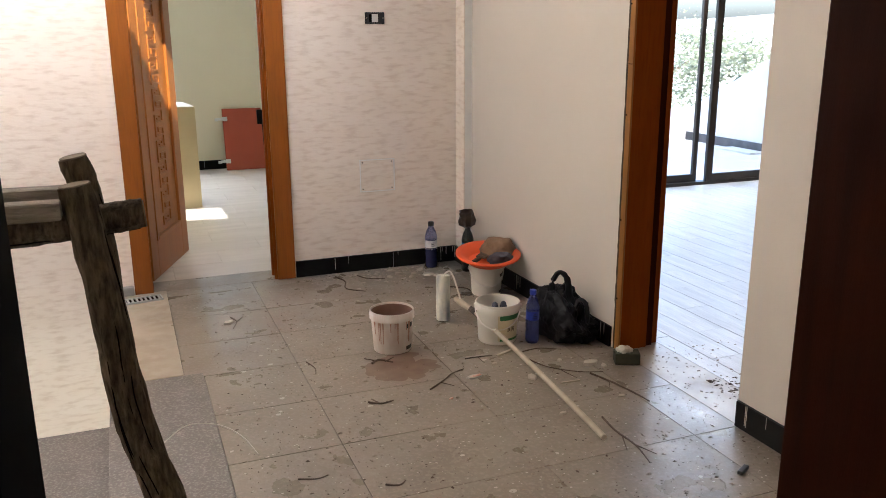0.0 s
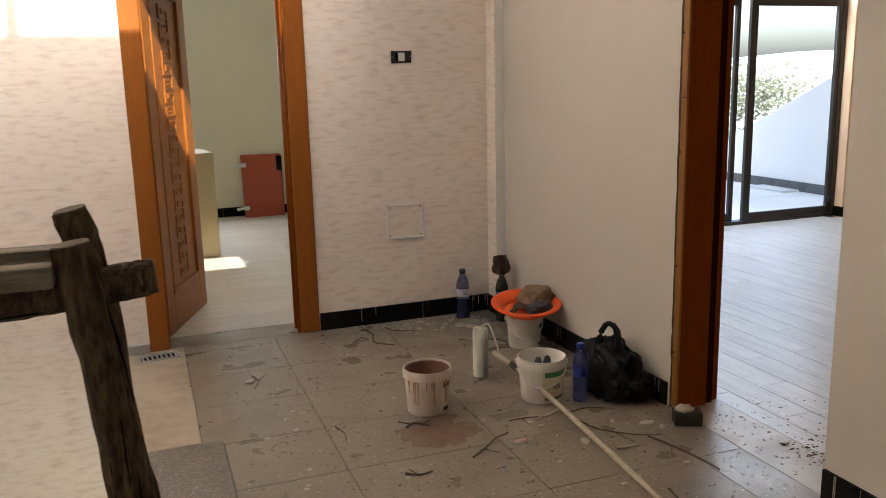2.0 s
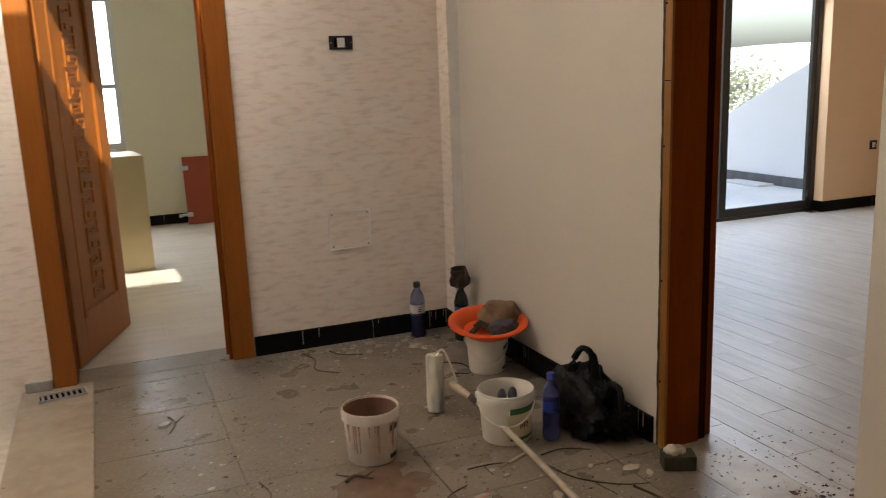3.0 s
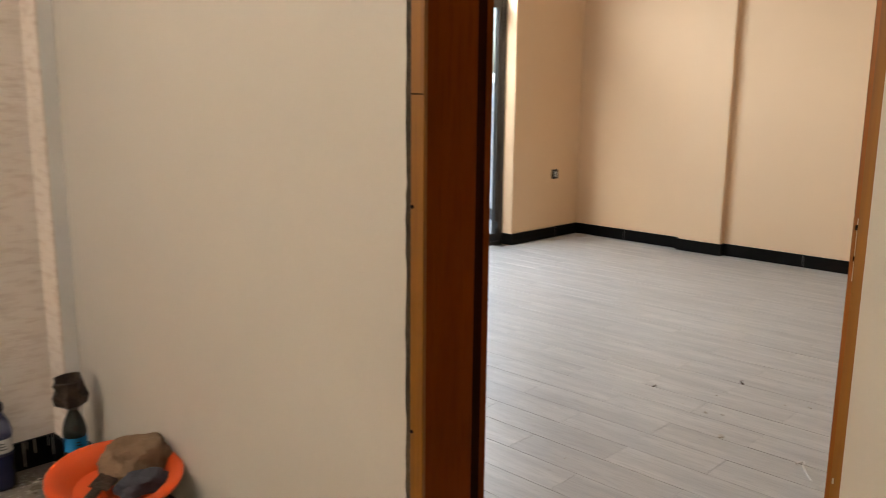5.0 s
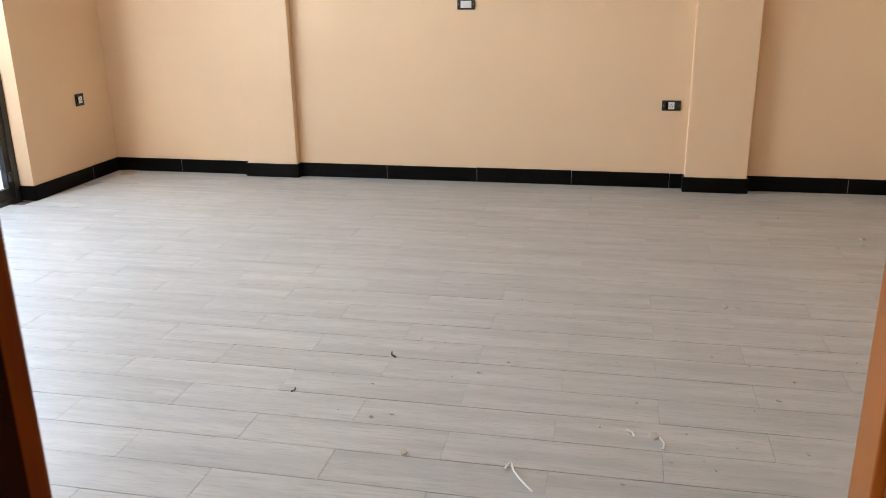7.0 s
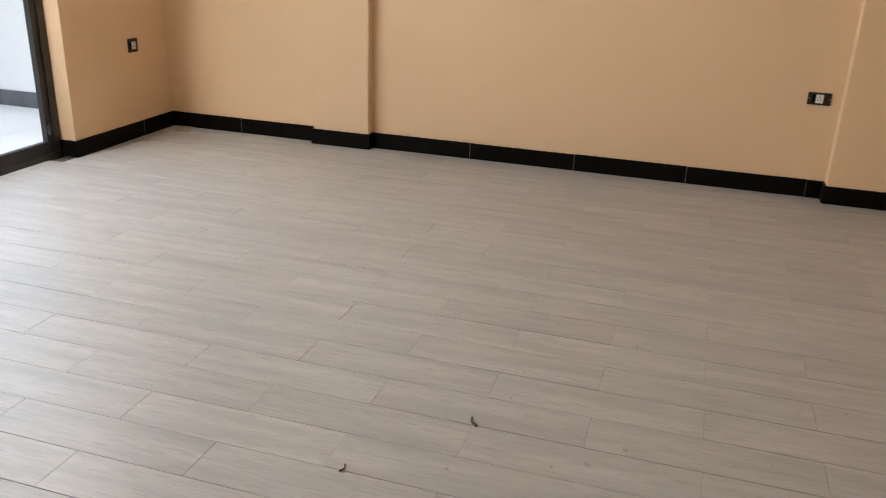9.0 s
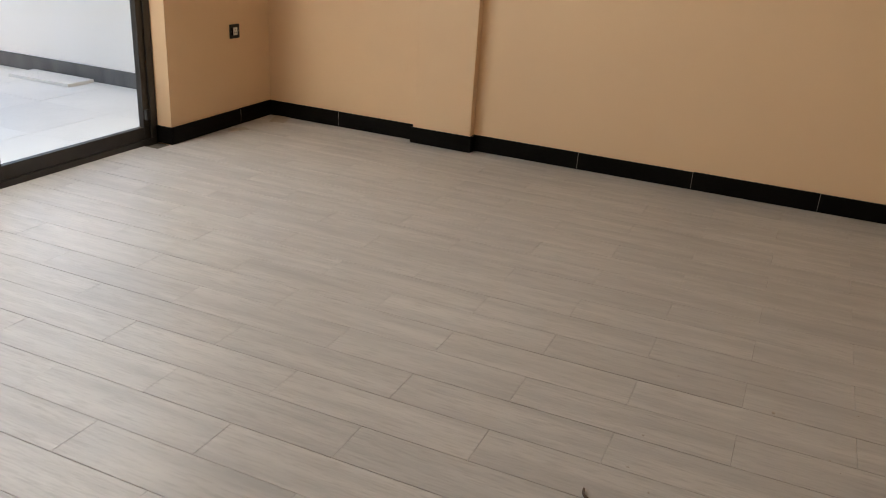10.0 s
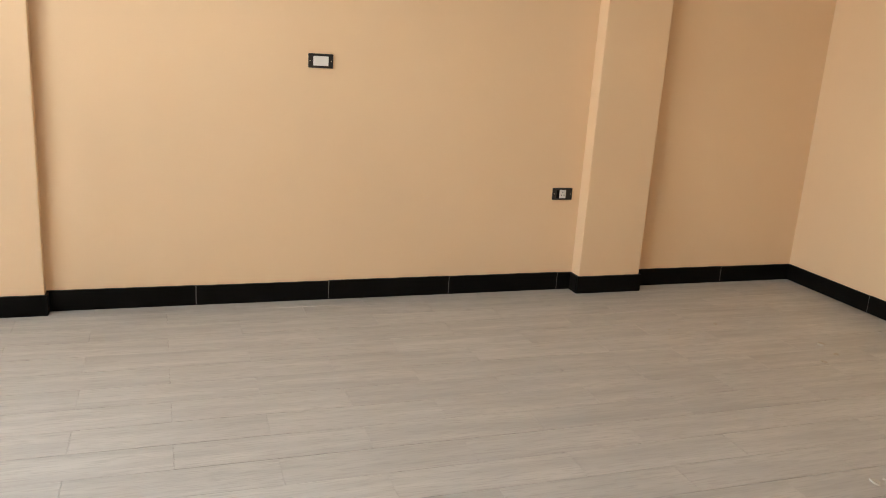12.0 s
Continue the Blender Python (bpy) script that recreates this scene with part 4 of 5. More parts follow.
def bottle(x, y, h, body, cap, label_mat, label, r=0.034, liquid=None):
    t = thing("plastic_bottle", label, "bottle", pose(x, y, 0), group="plastic bottles")
    k = h / 0.27
    prof = [(r * 0.8, 0.0005), (r, 0.012), (r, 0.05 * k), (r * 0.93, 0.065 * k), (r, 0.08 * k), (r, 0.115 * k), (r * 0.95, 0.12 * k), (r * 0.95, 0.165 * k), (r, 0.17 * k), (r * 0.98, 0.185 * k),
            (r * 0.75, 0.215 * k), (r * 0.42, 0.238 * k), (r * 0.40, 0.246 * k)]
    part("body", lathe(prof, 32), body, t, smooth=True)
    if label_mat:
        part("paper_label", lathe([(r * 0.965, 0.121 * k), (r * 0.965, 0.164 * k)], 32, cap=False), label_mat, t, smooth=True)
        for q in range(3):
            part("print_bar", boxes((-0.012, 0.010 - 0.004 * q, -r * 0.965 - 0.0012, -r * 0.94, (0.132 + 0.009 * q) * k, (0.135 + 0.009 * q) * k)), M_BLACKPLASTIC, t)
    if liquid:
        part("liquid", lathe([(r * 0.82, 0.002), (r * 1.006, 0.012), (r * 1.006, 0.05 * k), (r * 0.936, 0.065 * k), (r * 1.006, 0.08 * k), (r * 1.006, 0.112 * k)], 32, cap=False), liquid, t, smooth=True)
    if cap:
        part("cap", lathe([(r * 0.47, 0.2462 * k), (r * 0.48, 0.250 * k), (r * 0.48, 0.266 * k), (r * 0.42, 0.270 * k)], 24), cap, t, smooth=True)
    return t


bottle(-0.306, -0.098, 0.295, M_BLUE, M_BLACKPLASTIC, M_WHITELBL, "bluish plastic bottle with a white label and dark cap", 0.040, liquid=M_DARKBLUE)
bottle(-0.125, -0.262, 0.300, M_SMOKE, None, M_BLUELBL, "smoky plastic bottle with a blue label", 0.038)
bottle(-0.318, -1.515, 0.262, M_WATERBLUE, M_BLUEDEEP, M_BLUEDEEP, "blue plastic water bottle with a blue cap", 0.033)
cup = thing("cut_bottle_funnel", "burnt brown cut bottle stuck on the smoky bottle's neck", "funnel", pose(-0.125, -0.262, 0.2735, 3, -5, 0))
part("funnel", lathe([(0.015, 0.0005), (0.024, 0.006), (0.043, 0.022), (0.049, 0.050), (0.047, 0.078), (0.050, 0.106), (0.044, 0.110), (0.040, 0.080), (0.038, 0.045), (0.012, 0.02)], 9, wobble=0.26), M_TAR, cup)


def shopping_bag():
    t = thing("plastic_bag", "crumpled black plastic bag slumped against the wall", "bag", pose(-0.14, -1.50, 0, 0, 0, 8))
    bm = bmesh.new()
    bmesh.ops.create_icosphere(bm, subdivisions=5, radius=1)
    for v_ in bm.verts:
        p = v_.co.copy()
        f = (p.x ** 4 + p.y ** 4 + p.z ** 4) ** -0.25
        taper = 1 - 0.42 * max(0, p.z)
        d = 0.16 * noise.noise(p * 1.6) + 0.11 * noise.noise(p * 3.9 + Vector((5, 0, 0))) + 0.13 * abs(noise.noise(p * 6.0)) + 0.07 * abs(noise.noise(p * 13.0)) - 0.06
        q = Vector((p.x * f * 0.105 * taper, p.y * f * 0.172 * taper, max(p.z * f, -0.62) * 0.142)) * (1 + d)
        q.y += 0.03 * max(0, p.z)
        q.z -= 0.06 * max(0, -p.y) * max(0, p.z + 0.3)
        v_.co = q
    low = min(v_.co.z for v_ in bm.verts)
    for v_ in bm.verts:
        v_.co.z -= low
    part("sack", bm, M_BAG, t, smooth=True)
    part("loop", sweep(curve_points([(-0.02, 0.05, 0.17), (-0.03, 0.062, 0.25), (-0.01, 0.040, 0.312), (0.0, 0.0, 0.308), (0.005, -0.025, 0.26), (0.0, -0.035, 0.18)], 20), [0.026, 0.024, 0.022, 0.018, 0.015, 0.013, 0.012, 0.012, 0.012, 0.012,
               0.012, 0.013, 0.013, 0.014, 0.015, 0.016, 0.018, 0.02, 0.022, 0.024], 10, 0.35), M_BAG, t, smooth=True)
    part("loop", sweep(curve_points([(0.0, -0.085, 0.15), (0.0, -0.115, 0.215), (0.005, -0.160, 0.205), (0.01, -0.165, 0.12)], 12), 0.011, 8, 0.4), M_BAG, t, smooth=True)


shopping_bag()

roller = thing("paint_roller", "paint roller with grey cream sleeve on a long stick", "paint roller")
part("sleeve", lathe([(0.020, 0.0005), (0.034, 0.004), (0.036, 0.02), (0.036, 0.225), (0.033, 0.238), (0.012, 0.239)], 28), M_SLEEVE, roller, "grey and cream nap", smooth=True, at=pose(-0.605, -1.075, 0.003, -3, 1.5, 0))
part("yoke", sweep(curve_points([(-0.602, -1.087, 0.236), (-0.598, -1.09, 0.258), (-0.570, -1.10, 0.262), (-0.545, -1.125, 0.18), (-0.535, -1.14, 0.118)], 20), 0.0045, 8), M_WIRE, roller, smooth=True)
part("grip", sweep([(-0.548, -1.105, 0.122), (-0.535, -1.145, 0.112), (-0.515, -1.21, 0.10), (-0.505, -1.25, 0.092)], [0.012, 0.017, 0.014, 0.012], 14, 0.2), M_STICK, roller, smooth=True)
part("binding", sweep([(-0.512, -1.22, 0.099), (-0.500, -1.30, 0.085)], 0.0142, 14, 0.3), M_TAR, roller, smooth=True)
part("stick", sweep(curve_points([(-0.506, -1.24, 0.094), (-0.505, -1.7, 0.062), (-0.518, -2.1, 0.040), (-0.532, -2.50, 0.0135)], 16), 0.0115, 12, 0.12), M_STICK, roller, smooth=True)

block = thing("sanding_block", "dark green block topped with dried white plaster", "block", pose(-0.045, -1.905, 0, 0, 0, -24))
part("body", boxes((-0.055, 0.055, -0.036, 0.036, 0.0005, 0.055), bevel=0.006), material("dark_green_foam", (0.028, 0.032, 0.016), 0.85, second=(0.05, 0.05, 0.03), scale=20, bump=0.4), block)
bm = bmesh.new()
bmesh.ops.create_icosphere(bm, subdivisions=3, radius=1)
for v_ in bm.verts:
    v_.co = Vector((v_.co.x * 0.036, v_.co.y * 0.028, max(0, v_.co.z) * 0.026)) * (1 + 0.4 * noise.noise(v_.co * 2.3))
part("plaster_lump", bm, M_PLASTER, block, smooth=True, at=pose(-0.012, 0.0, 0.0545))

grate = thing("floor_grate", "small slatted metal grille lying on the marble", "grille", pose(-2.035, -0.145, 0.0035, 0, 0, 8))
part("frame", boxes((-0.10, 0.10, -0.045, -0.038, 0, 0.010), (-0.10, 0.10, 0.038, 0.045, 0, 0.010), (-0.10, -0.093, -0.038, 0.038, 0, 0.010), (0.093, 0.10, -0.038, 0.038, 0, 0.010)), M_ALU_PALE, grate)
part("backing", boxes((-0.093, 0.093, -0.038, 0.038, 0, 0.003)), M_GAP_BLACK, grate)
for k in range(8):
    part("slat", boxes((-0.086 + 0.0235 * k, -0.076 + 0.0235 * k, -0.0375, 0.0375, 0.0032, 0.009), bevel=0.001), M_ALU_PALE, grate)


def chip(x, y, size, turn, mat=M_PLASTER, label="broken flake of white plaster on the floor", z=0.0, name="plaster_flake", cat="plaster flake", flat=0.28, group="plaster flakes"):
    rnd = random.Random(int(abs(x * 977 + y * 613) * 100))
    bm = bmesh.new()
    n = 7
    low = [bm.verts.new((math.cos(6.283 * i / n) * size * rnd.uniform(0.6, 1.1), math.sin(6.283 * i / n) * size * 0.6 * rnd.uniform(0.7, 1.1), 0.0006)) for i in range(n)]
    top = [bm.verts.new((v_.co.x * 0.86, v_.co.y * 0.86, size * flat * rnd.uniform(0.7, 1.2))) for v_ in low]
    bm.faces.new(low[::-1]), bm.faces.new(top)
    for i in range(n):
        bm.faces.new((low[i], low[(i + 1) % n], top[(i + 1) % n], top[i]))
    return tagged(part(name, bm, mat, at=pose(x, y, z, 0, 0, turn)), label, cat, group)


for a in ((-0.515, -1.90, 0.036, 70), (-0.205, -1.855, 0.048, 10), (-0.16, -1.90, 0.025, 40), (-0.60, -1.70, 0.02, 30), (-0.56, -2.25, 0.022, 20), (-0.26, -2.20, 0.022, 0), (-0.62, -1.02, 0.022, 15),
          (-0.55, -0.17, 0.035, 10), (-0.46, -0.20, 0.03, 60), (-0.40, -0.14, 0.03, 30), (-0.68, -0.13, 0.018, 5), (-0.93, -0.60, 0.016, 5), (-1.64, -0.70, 0.036, 20), (-0.31, -1.77, 0.02, 45), (-0.385, -0.255, 0.05, 15), (-0.335, -0.30, 0.04, -20), (-0.50, -0.27, 0.028, 50), (-0.62, -0.22, 0.03, 80), (-0.72, -0.20, 0.024, 15), (-0.80, -0.10, 0.022, 40), (-0.58, -0.10, 0.03, 0)):
    chip(*a)
red_lid = chip(-0.742, -1.80, 0.042, 12, M_SPLASH, "flattened white scrap smeared with red paint", name="paint_scrap", cat="scrap", flat=0.15, group="scraps")
tagged(part("red_smear", boxes((-0.025, 0.03, -0.012, 0.004, 0.0075, 0.009), bevel=0.0005), M_STAINED, red_lid))
chip(-0.915, -1.965, 0.014, 30, M_STAINED, "small red-stained scrap on the terrazzo", name="paint_scrap", cat="scrap", flat=0.3, group="scraps")
tagged(part("black_offcut", boxes((-0.03, 0.03, -0.009, 0.009, 0.0005, 0.013), bevel=0.003), M_BLACKPLASTIC, at=pose(-0.215, -2.86, 0, 0, 0, 28)), "short black plastic offcut on the floor", "offcut")
tagged(part("wood_sliver", boxes((-0.06, 0.06, -0.007, 0.007, 0.0005, 0.008), bevel=0.002), M_STICK, at=pose(-0.50, -1.60, 0, 0, 0, 24)), "pale splinter of wood on the floor", "splinter")
tagged(part("wood_sliver", boxes((-0.045, 0.045, -0.004, 0.004, 0.0005, 0.006), bevel=0.001), M_STICK, at=pose(-0.385, -2.0, 0, 0, 0, -4)), "pale splinter of wood on the floor", "splinter")


def twig(pts, r, label="thin dry brown twig on the dusty floor", forks=()):
    r *= 0.72
    bm = sweep(curve_points([(x, y, r + 0.0005) for x, y in pts], 16), [r * (1.1 - 0.5 * i / 15) for i in range(16)], 6, 0.3)
    for f in forks:
        sweep([(f[0], f[1], r), (f[2], f[3], r * 1.5)], [r * 0.7, r * 0.4], 5, into=bm)
    return tagged(part("twig", bm, M_TWIG, smooth=True), label, "twig", "twigs on the floor")


twig([(-0.965, -1.855), (-0.88, -1.79), (-0.82, -1.735), (-0.75, -1.705)], 0.0045, forks=((-0.90, -1.80, -0.86, -1.86),))
twig([(-0.262, -1.955), (-0.225, -2.08), (-0.20, -2.20), (-0.19, -2.29)], 0.006, forks=((-0.23, -2.06, -0.27, -2.12),))
twig([(-0.44, -2.34), (-0.455, -2.45), (-0.45, -2.58), (-0.475, -2.70)], 0.0055, forks=((-0.455, -2.5, -0.50, -2.60), (-0.45, -2.57, -0.42, -2.66)))
twig([(-0.93, -0.10), (-0.90, -0.22), (-0.93, -0.36), (-0.84, -0.45)], 0.006)
twig([(-0.80, -0.12), (-0.76, -0.20), (-0.66, -0.25)], 0.005)
twig([(-0.44, -1.70), (-0.40, -1.82), (-0.30, -1.92), (-0.20, -1.96)], 0.004, forks=((-0.36, -1.88, -0.34, -1.98),))
twig([(-0.42, -1.62), (-0.33, -1.61), (-0.24, -1.66)], 0.004)
twig([(-1.62, -0.62), (-1.60, -0.70), (-1.63, -0.80)], 0.005, forks=((-1.6, -0.70, -1.56, -0.64),))
twig([(-1.11, -1.50), (-1.07, -1.47), (-1.02, -1.52)], 0.007, forks=((-1.08, -1.48, -1.13, -1.44), (-1.05, -1.5, -1.0, -1.47)))
twig([(-0.70, -1.60), (-0.63, -1.60), (-0.57, -1.61)], 0.0035, forks=((-0.64, -1.6, -0.64, -1.68),))
twig([(-1.38, -1.37), (-1.36, -1.45), (-1.37, -1.52)], 0.004)
twig([(-1.24, -1.88), (-1.19, -1.91), (-1.14, -1.90)], 0.006, forks=((-1.2, -1.9, -1.22, -1.86),))
twig([(-0.36, -0.55), (-0.28, -0.62), (-0.30, -0.74), (-0.38, -0.70)], 0.005)
twig([(-1.62, -2.36), (-1.56, -2.38), (-1.52, -2.37)], 0.004)
twig([(-1.36, -2.50), (-1.32, -2.52), (-1.29, -2.50)], 0.005)
twig([(2.418, -1.395), (2.435, -1.377), (2.458, -1.372)], 0.006, "short dark twig on the wood-look floor")
twig([(2.096, -1.116), (2.111, -1.124), (2.128, -1.118)], 0.004, "short dark twig on the wood-look floor")

# brown spill under the first bucket, paint arc, splashes
def blob(bm, x, y, r, z=0.0012, stretch=1.0, n=11, seed=0.0):
    low = []
    for i in range(n):
        a = 6.283 * i / n
        q = r * (0.75 + 0.55 * noise.noise(Vector((math.cos(a) * 1.3, math.sin(a) * 1.3, seed + x * 7 + y * 3))) + 0.12)
        low.append(bm.verts.new((x + math.cos(a) * q * stretch, y + math.sin(a) * q, z)))
    bm.faces.new(low)


bm = bmesh.new()
for i, (x, y, r) in enumerate(((-1.03, -1.56, 0.115), (-0.90, -1.60, 0.075), (-1.08, -1.66, 0.07), (-0.97, -1.47, 0.08), (-0.97, -1.67, 0.06))):
    blob(bm, x, y, r, 0.0010 + 0.0003 * i, 1.15, 26, i)
tagged(part("paint_spill", bm, M_STAIN), "dried brown paint spilled on the terrazzo below the bucket", "stain", kind="stuff")
tagged(part("paint_arc", sweep(curve_points([(-2.02, -1.93, 0.0036), (-1.93, -1.82, 0.0036), (-1.82, -1.86, 0.0036), (-1.75, -1.98, 0.0008), (-1.715, -2.14, 0.0008)], 26), 0.0028, 6), M_SPLASH), "thin curved line of white paint on the floor", "stain", kind="stuff")

rs = random.Random(11)
bm = bmesh.new()
for k in range(1700):
    x, y = rs.uniform(-1.8, -0.02), rs.uniform(-3.7, -0.05)
    if -1.2 < x < -0.8 and -1.8 < y < -1.2:
        continue
    r = rs.uniform(0.0012, 0.0045) if rs.random() < 0.95 else rs.uniform(0.005, 0.012)
    blob(bm, x, y, r, 0.0008, rs.uniform(0.8, 1.5), 8, k * 0.37)
tagged(part("paint_specks", bm, M_SPLASH), "specks of white paint over the landing floor", "stain", kind="stuff")


def grit(name, n, area, mat, label, smin, smax, seed, weight=None):
    rnd = random.Random(seed)
    verts, faces = [], []
    while n:
        x, y = rnd.uniform(area[0], area[1]), rnd.uniform(area[2], area[3])
        if weight and rnd.random() > weight(x, y):
            continue
        n -= 1
        s = rnd.uniform(smin, smax) * (1 if rnd.random() < 0.85 else 1.9)
        a = rnd.uniform(0, 6.28)
        b = len(verts)
        e = rnd.uniform(0.6, 1.6)
        for i in range(4):
            q = a + i * 1.571
            verts.append((x + math.cos(q) * s * e, y + math.sin(q) * s / e, 0.0006))
        verts.append((x + rnd.uniform(-0.3, 0.3) * s, y + rnd.uniform(-0.3, 0.3) * s, 0.0008 + s * rnd.uniform(0.3, 0.7)))
        faces += [(b, b + 1, b + 4), (b + 1, b + 2, b + 4), (b + 2, b + 3, b + 4), (b + 3, b, b + 4)]
    me = bpy.data.meshes.new(name)
    me.from_pydata(verts, [], faces)
    me.materials.append(mat)
    tagged(new(name, me), label, "rubble", kind="stuff")


grit("rubble_crumbs", 2600, (-1.78, -0.03, -3.6, -0.03), M_GRIT, "crumbs of plaster and dirt on the landing floor", 0.0015, 0.005, 3)
grit("rubble_dark", 1700, (-1.78, -0.03, -3.6, -0.03), M_TWIG, "dark crumbs of dirt on the landing floor", 0.0012, 0.0042, 4)
grit("rubble_wall", 420, (-1.1, -0.2, -0.34, -0.02), M_PLASTER, "plaster crumbs along the skirting", 0.0015, 0.0065, 5, lambda x, y: max(0.1, 1 + 2.6 * y))
grit("rubble_threshold", 260, (0.02, 1.3, -2.45, -1.8), M_GRIT, "dirt crumbs swept to the doorway", 0.002, 0.007, 6, lambda x, y: max(0.0, 1 - 1.0 * x))
grit("rubble_near_jamb", 170, (0.16, 0.7, -2.5, -2.2), M_TWIG, "dark dirt by the door jamb", 0.002, 0.008, 9, lambda x, y: max(0.0, 1.2 - 1.8 * x))
grit("chips_peach", 70, (0.5, 3.2, -3.2, -1.2), M_PLASTER, "fine white chips on the wood-look floor", 0.002, 0.006, 7)
for a in ((2.040, -2.240, 0.016, 10), (2.022, -2.312, 0.026, 15), (4.244, -3.436, 0.028, 20), (4.125, -3.415, 0.020, 70), (4.059, -3.282, 0.017, 20), (1.800, -1.588, 0.020, 10), (2.012, -1.494, 0.010, 80),
          (3.143, -2.689, 0.022, 30), (4.593, -3.081, 0.015, 0), (2.354, -1.720, 0.012, 60), (2.456, -1.811, 0.013, 10), (2.323, -2.715, 0.014, 30), (1.642, -2.149, 0.014, 70), (2.006, -2.744, 0.012, 0),
          (1.673, -2.311, 0.010, 20), (1.757, -2.218, 0.010, 50), (1.871, -2.476, 0.010, 20), (1.891, -2.353, 0.009, 40), (3.085, -1.786, 0.010, 10), (4.558, -2.784, 0.010, 30), (3.139, -2.634, 0.024, 5),
          (2.228, -2.261, 0.010, 20), (2.580, -2.657, 0.012, 0)):
    chip(*a, label="small white plaster chip on the wood-look floor")

rd = random.Random(31)
drips = thing("paint_drips", "runs of white paint down the black landing skirting", "paint", kind="stuff")
bm = bmesh.new()
for k in range(46):
    which = rd.random()
    low = 0.1 - rd.uniform(0.02, 0.095)
    w = rd.uniform(0.0008, 0.0019)
    if which < 0.35:
        x = -0.10 - rd.random() ** 6 * 0.95
        box(bm, x - w, x + w, -0.0142, -0.0120, low, 0.1005)
    elif which < 0.75:
        y = -0.25 - rd.random() * 1.42
        x = -0.0125 - 0.0269 * (y - DY1)
        box(bm, x - 0.0022, x + 0.001, y - w, y + w, low, 0.1005)
    else:
        y = -2.61 - rd.random() ** 2 * 0.6
        box(bm, -0.0142, -0.0120, y - w, y + w, low, 0.1005)
part("drip", bm, M_PLASTER, drips)

for pts in ([(1.765, -1.890), (1.800, -1.905), (1.762, -1.918), (1.71, -1.95), (1.668, -1.982)], [(2.046, -2.228), (2.032, -2.246), (2.005, -2.250)], [(2.035, -2.318), (1.985, -2.338), (1.949, -2.333)]):
    tagged(part("plastic_string", sweep(curve_points([(x, y, 0.0035) for x, y in pts], 18), 0.003, 6), M_WHITEPLASTIC, smooth=True), "curl of thin white plastic string on the floor", "string", "bits of string")
for x, y, a, b, w in ((5.178, 1.42, 0.085, 0.05, 20), (4.80, 1.47, 0.06, 0.03, -30)):
    bm = bmesh.new()
    box(bm, -a, a, -b, b, 0.0005, 0.003)
    tagged(part("paper_scrap", bm, M_PLASTER, at=pose(x, y, 0, 0, 0, w)), "flat pale paper scrap lying by the skirting", "paper")

# ---------------------------------------------------------------- in the green room
board = thing("red_panel", "red painted board with hinges leaning on the green wall", "board", pose(-1.03, 4.375, 0.0, -10, 0, 0))
part("panel", boxes((0, 0.42, 0, 0.018, 0.001, 0.67), bevel=0.002), M_RED, board)
for z in (0.10, 0.56):
    h_ = part("hinge", boxes((-0.055, 0.0, -0.012, 0.004, z - 0.014, z + 0.014), (-0.002, 0.05, -0.008, -0.0005, z - 0.022, z + 0.022), bevel=0.003), M_ALU_PALE, board, "bright concealed hinge")
    part("arm", boxes((-0.085, -0.05, -0.020, -0.002, z - 0.022, z + 0.010), bevel=0.004), M_ALU_PALE, h_)
dark_post = thing("dark_offcut", "dark board standing behind the red cabinet door", "board", pose(-0.66, 4.46, 0.0))
part("plank", boxes((0, 0.06, 0.0, 0.02, 0.0005, 0.64), bevel=0.002), M_SKIRT, dark_post)
cab = thing("cabinet", "tan melamine cabinet carcass standing on the floor", "cabinet", pose(-1.475, 2.42, -0.0005, 0, 0, 6))
part("side_panel", boxes((-0.018, 0, 0, 0.55, 0, 0.86), bevel=0.001), M_TAN, cab)
part("side_panel", boxes((-0.62, -0.602, 0, 0.55, 0, 0.86), bevel=0.001), M_TAN, cab)
part("back_panel", boxes((-0.602, -0.018, 0.0, 0.012, 0.0, 0.86)), M_TAN, cab)
part("top_panel", boxes((-0.602, -0.018, 0.012, 0.55, 0.842, 0.86)), M_TAN, cab)
part("base_panel", boxes((-0.602, -0.018, 0.012, 0.55, 0.06, 0.078)), M_TAN, cab)

# ---------------------------------------------------------------- floor pieces
def tile_mesh(name, w, d, th, mat, ch=0.0006):
    """A floor piece centred on its object, with its top at 0 and a fine chamfer."""
    bm = bmesh.new()
    rings = [[bm.verts.new((sx * (w / 2 - c), sy * (d / 2 - c), z)) for sx, sy in ((-1, -1), (1, -1), (1, 1), (-1, 1))] for c, z in ((0, -th), (0, -ch), (ch, 0))]
    for a, b in zip(rings, rings[1:]):
        for i in range(4):
            bm.faces.new((a[i], a[(i + 1) % 4], b[(i + 1) % 4], b[i]))
    bm.faces.new(rings[2])
    bm.faces.new(rings[0][::-1])
    me = bpy.data.meshes.new(name)
    bm.to_mesh(me)
    bm.free()
    me.materials.append(mat)
    return me


MESHES = {}


def lay(name, x0, x1, y0, y1, z, th, mat, parent, rnd, lift=0.0006):
    key = (name, mat.name, round(x1 - x0, 4), round(y1 - y0, 4))
    if key not in MESHES:
        MESHES[key] = tile_mesh(name, x1 - x0, y1 - y0, th, mat)
    ob = new(name, MESHES[key])
    ob.parent = parent
    ob.matrix_basis = pose((x0 + x1) / 2, (y0 + y1) / 2, z + rnd.uniform(-lift, 0), rnd.uniform(-0.05, 0.05), rnd.uniform(-0.12, 0.12), 0)


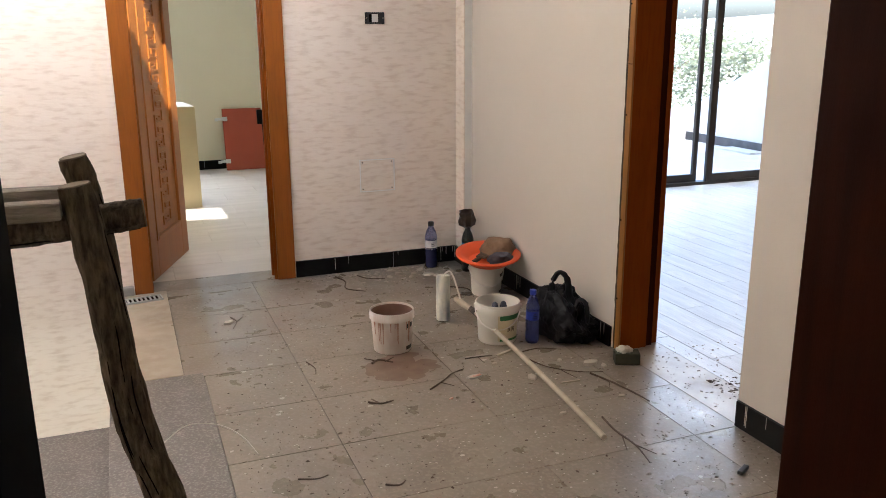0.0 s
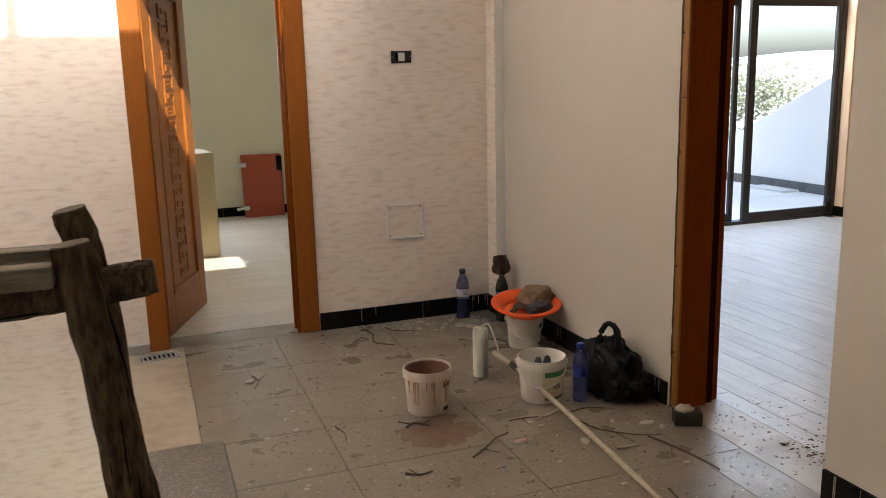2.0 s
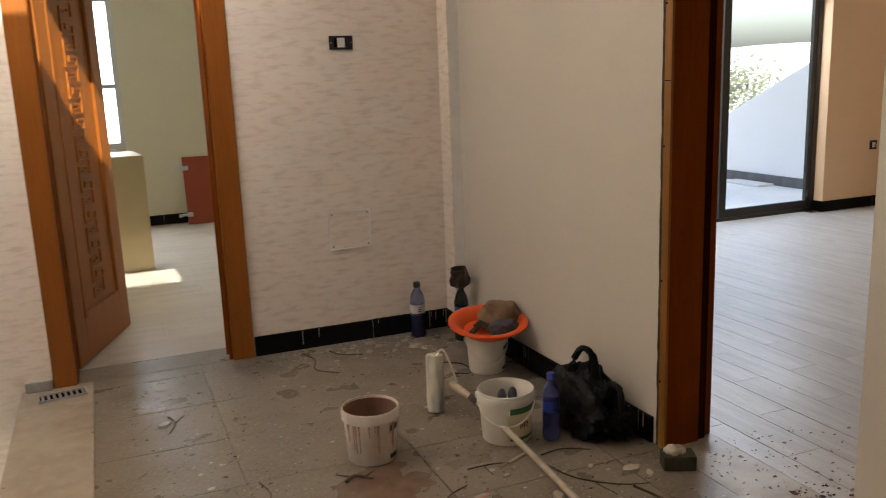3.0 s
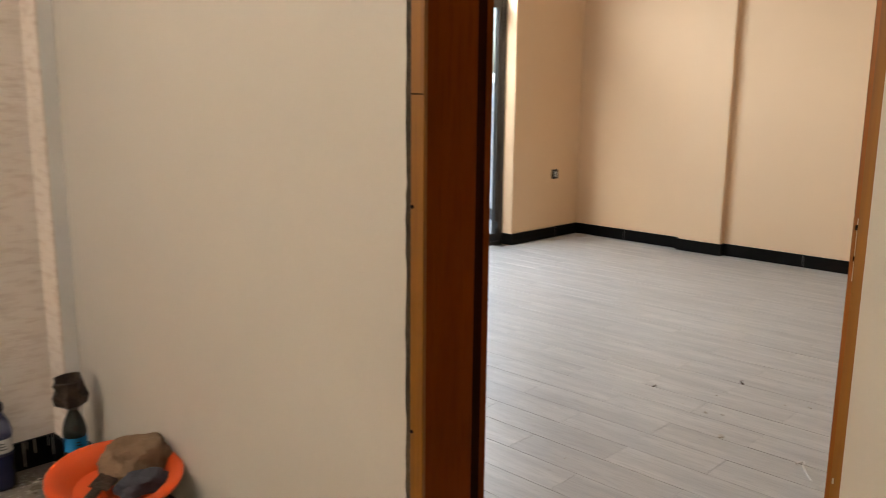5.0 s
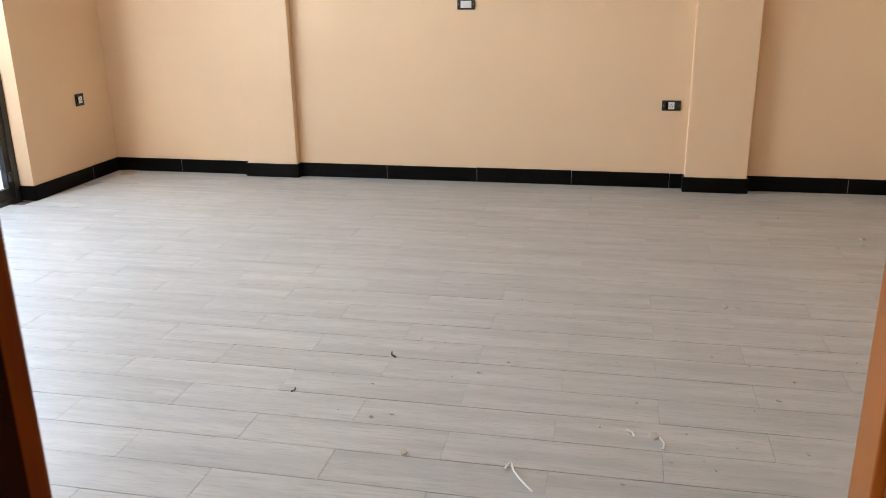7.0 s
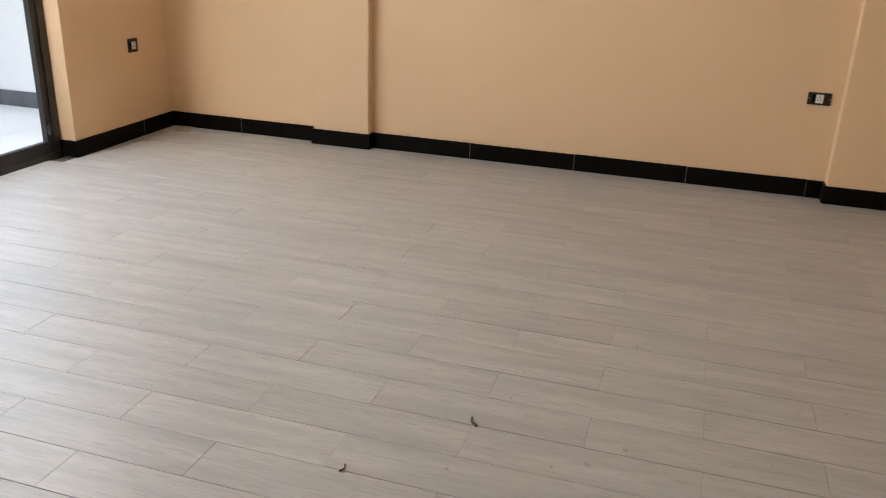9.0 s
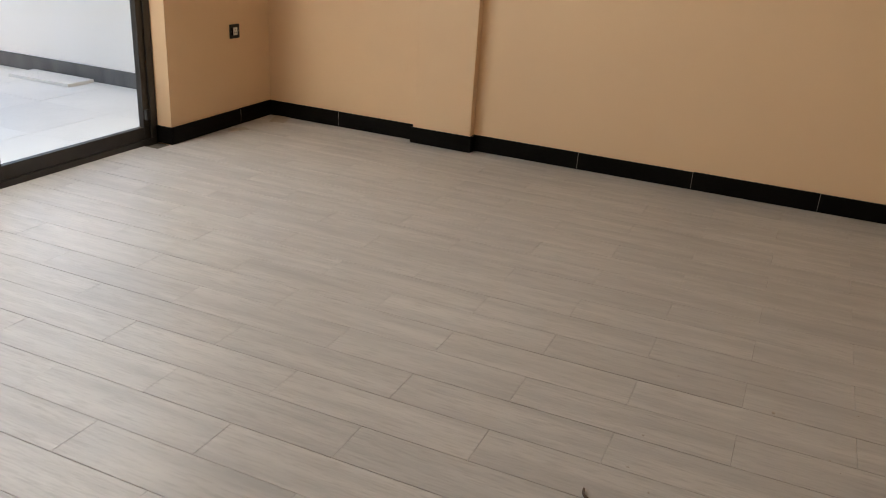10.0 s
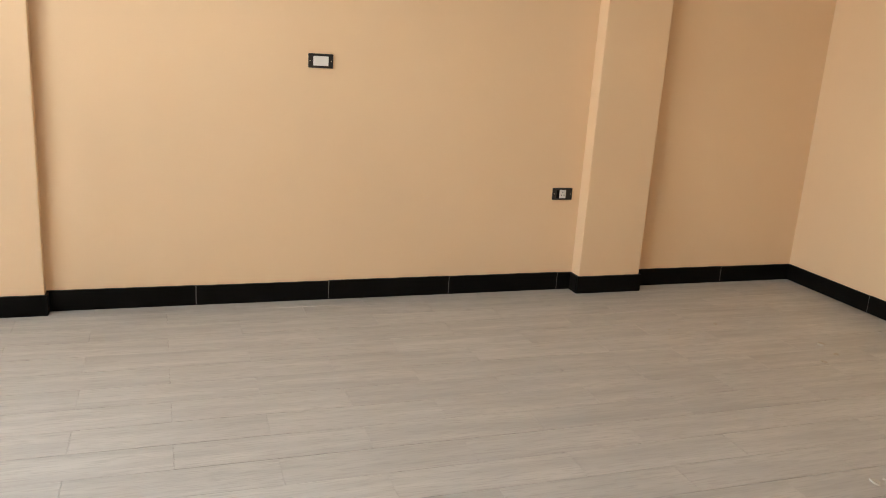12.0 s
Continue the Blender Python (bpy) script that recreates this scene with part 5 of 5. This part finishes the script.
rnd = random.Random(21)
PITCH, LONG, GAP, BUTT = 0.1606, 0.632, 0.0021, 0.0009
k0, k1 = math.floor((WX1 - 2.265) / PITCH), math.ceil((RX - 2.265) / PITCH)
for k in range(k0, k1):
    x0, x1 = max(2.265 + k * PITCH, WX1 + 0.013), min(2.265 + (k + 1) * PITCH, RX)
    if x1 - x0 < 0.02:
        continue
    y = (-0.118 if k % 2 == 0 else 0.198) - 8 * LONG
    while y < RY1 + 0.1:
        a, b = max(y, RY0), min(y + LONG, RY1 + (0.098 if BX0 < x0 and x1 < BX1 else 0.0))
        if b - a > 0.02:
            lay("plank_tile", x0 + GAP / 2, x1 - GAP / 2, a + BUTT / 2, b - BUTT / 2, 0.0, 0.009, M_PLANK, floor_peach, rnd)
        y += LONG

XJ = [-1.42, -0.81, -0.20, 0.0]
YJ = [0.0] + [-0.125 - 0.41 * i for i in range(10)] + [-4.0]
for y1, y0 in zip(YJ, YJ[1:]):
    y0 = max(y0, -4.0)
    if y1 - y0 < 0.02:
        continue
    for x0, x1 in zip([-1.905 if y1 > -1.30 else -1.825] + XJ, XJ):
        lay("terrazzo_tile", x0 + 0.0009, x1 - 0.0009, y0 + 0.0009, y1 - 0.0009, 0.0, 0.011, M_TERR, floor_landing, rnd, 0.0004)
lay("threshold_slab", 0.001, 0.232, DY0 + 0.004, DY1 - 0.004, 0.0, 0.011, M_MARBLE, floor_landing, rnd, 0.0)
lay("threshold_slab", -2.03, -1.20, 0.001, 0.21, 0.0, 0.011, M_TERR, floor_landing, rnd, 0.0)
floor_green = bpy.data.objects["floor_green"]
for i in range(14):
    for j in range(7):
        x0, y0 = -4.28 + 0.61 * j - (0.3 if i % 2 else 0), 0.213 + 0.308 * i
        lay("floor_tile", max(x0, -4.29) + 0.0008, min(x0 + 0.61, -0.21) - 0.0008, y0 + 0.0008, min(y0 + 0.308, GY) - 0.0008, 0.0, 0.011, M_PLANK_PALE, floor_green, rnd, 0.0004)
for i in range(9):
    for j in range(6):
        x0, y0 = 0.39 + 0.61 * i, RY1 + 0.2 + 0.61 * j
        if x0 < 5.32 and y0 < 4.75:
            lay("floor_tile", x0 + 0.002, min(x0 + 0.61, 5.323) - 0.002, y0 + 0.002, min(y0 + 0.61, 4.769) - 0.002, -0.012, 0.008, M_TILE_OUT, balcony, rnd, 0.0004)
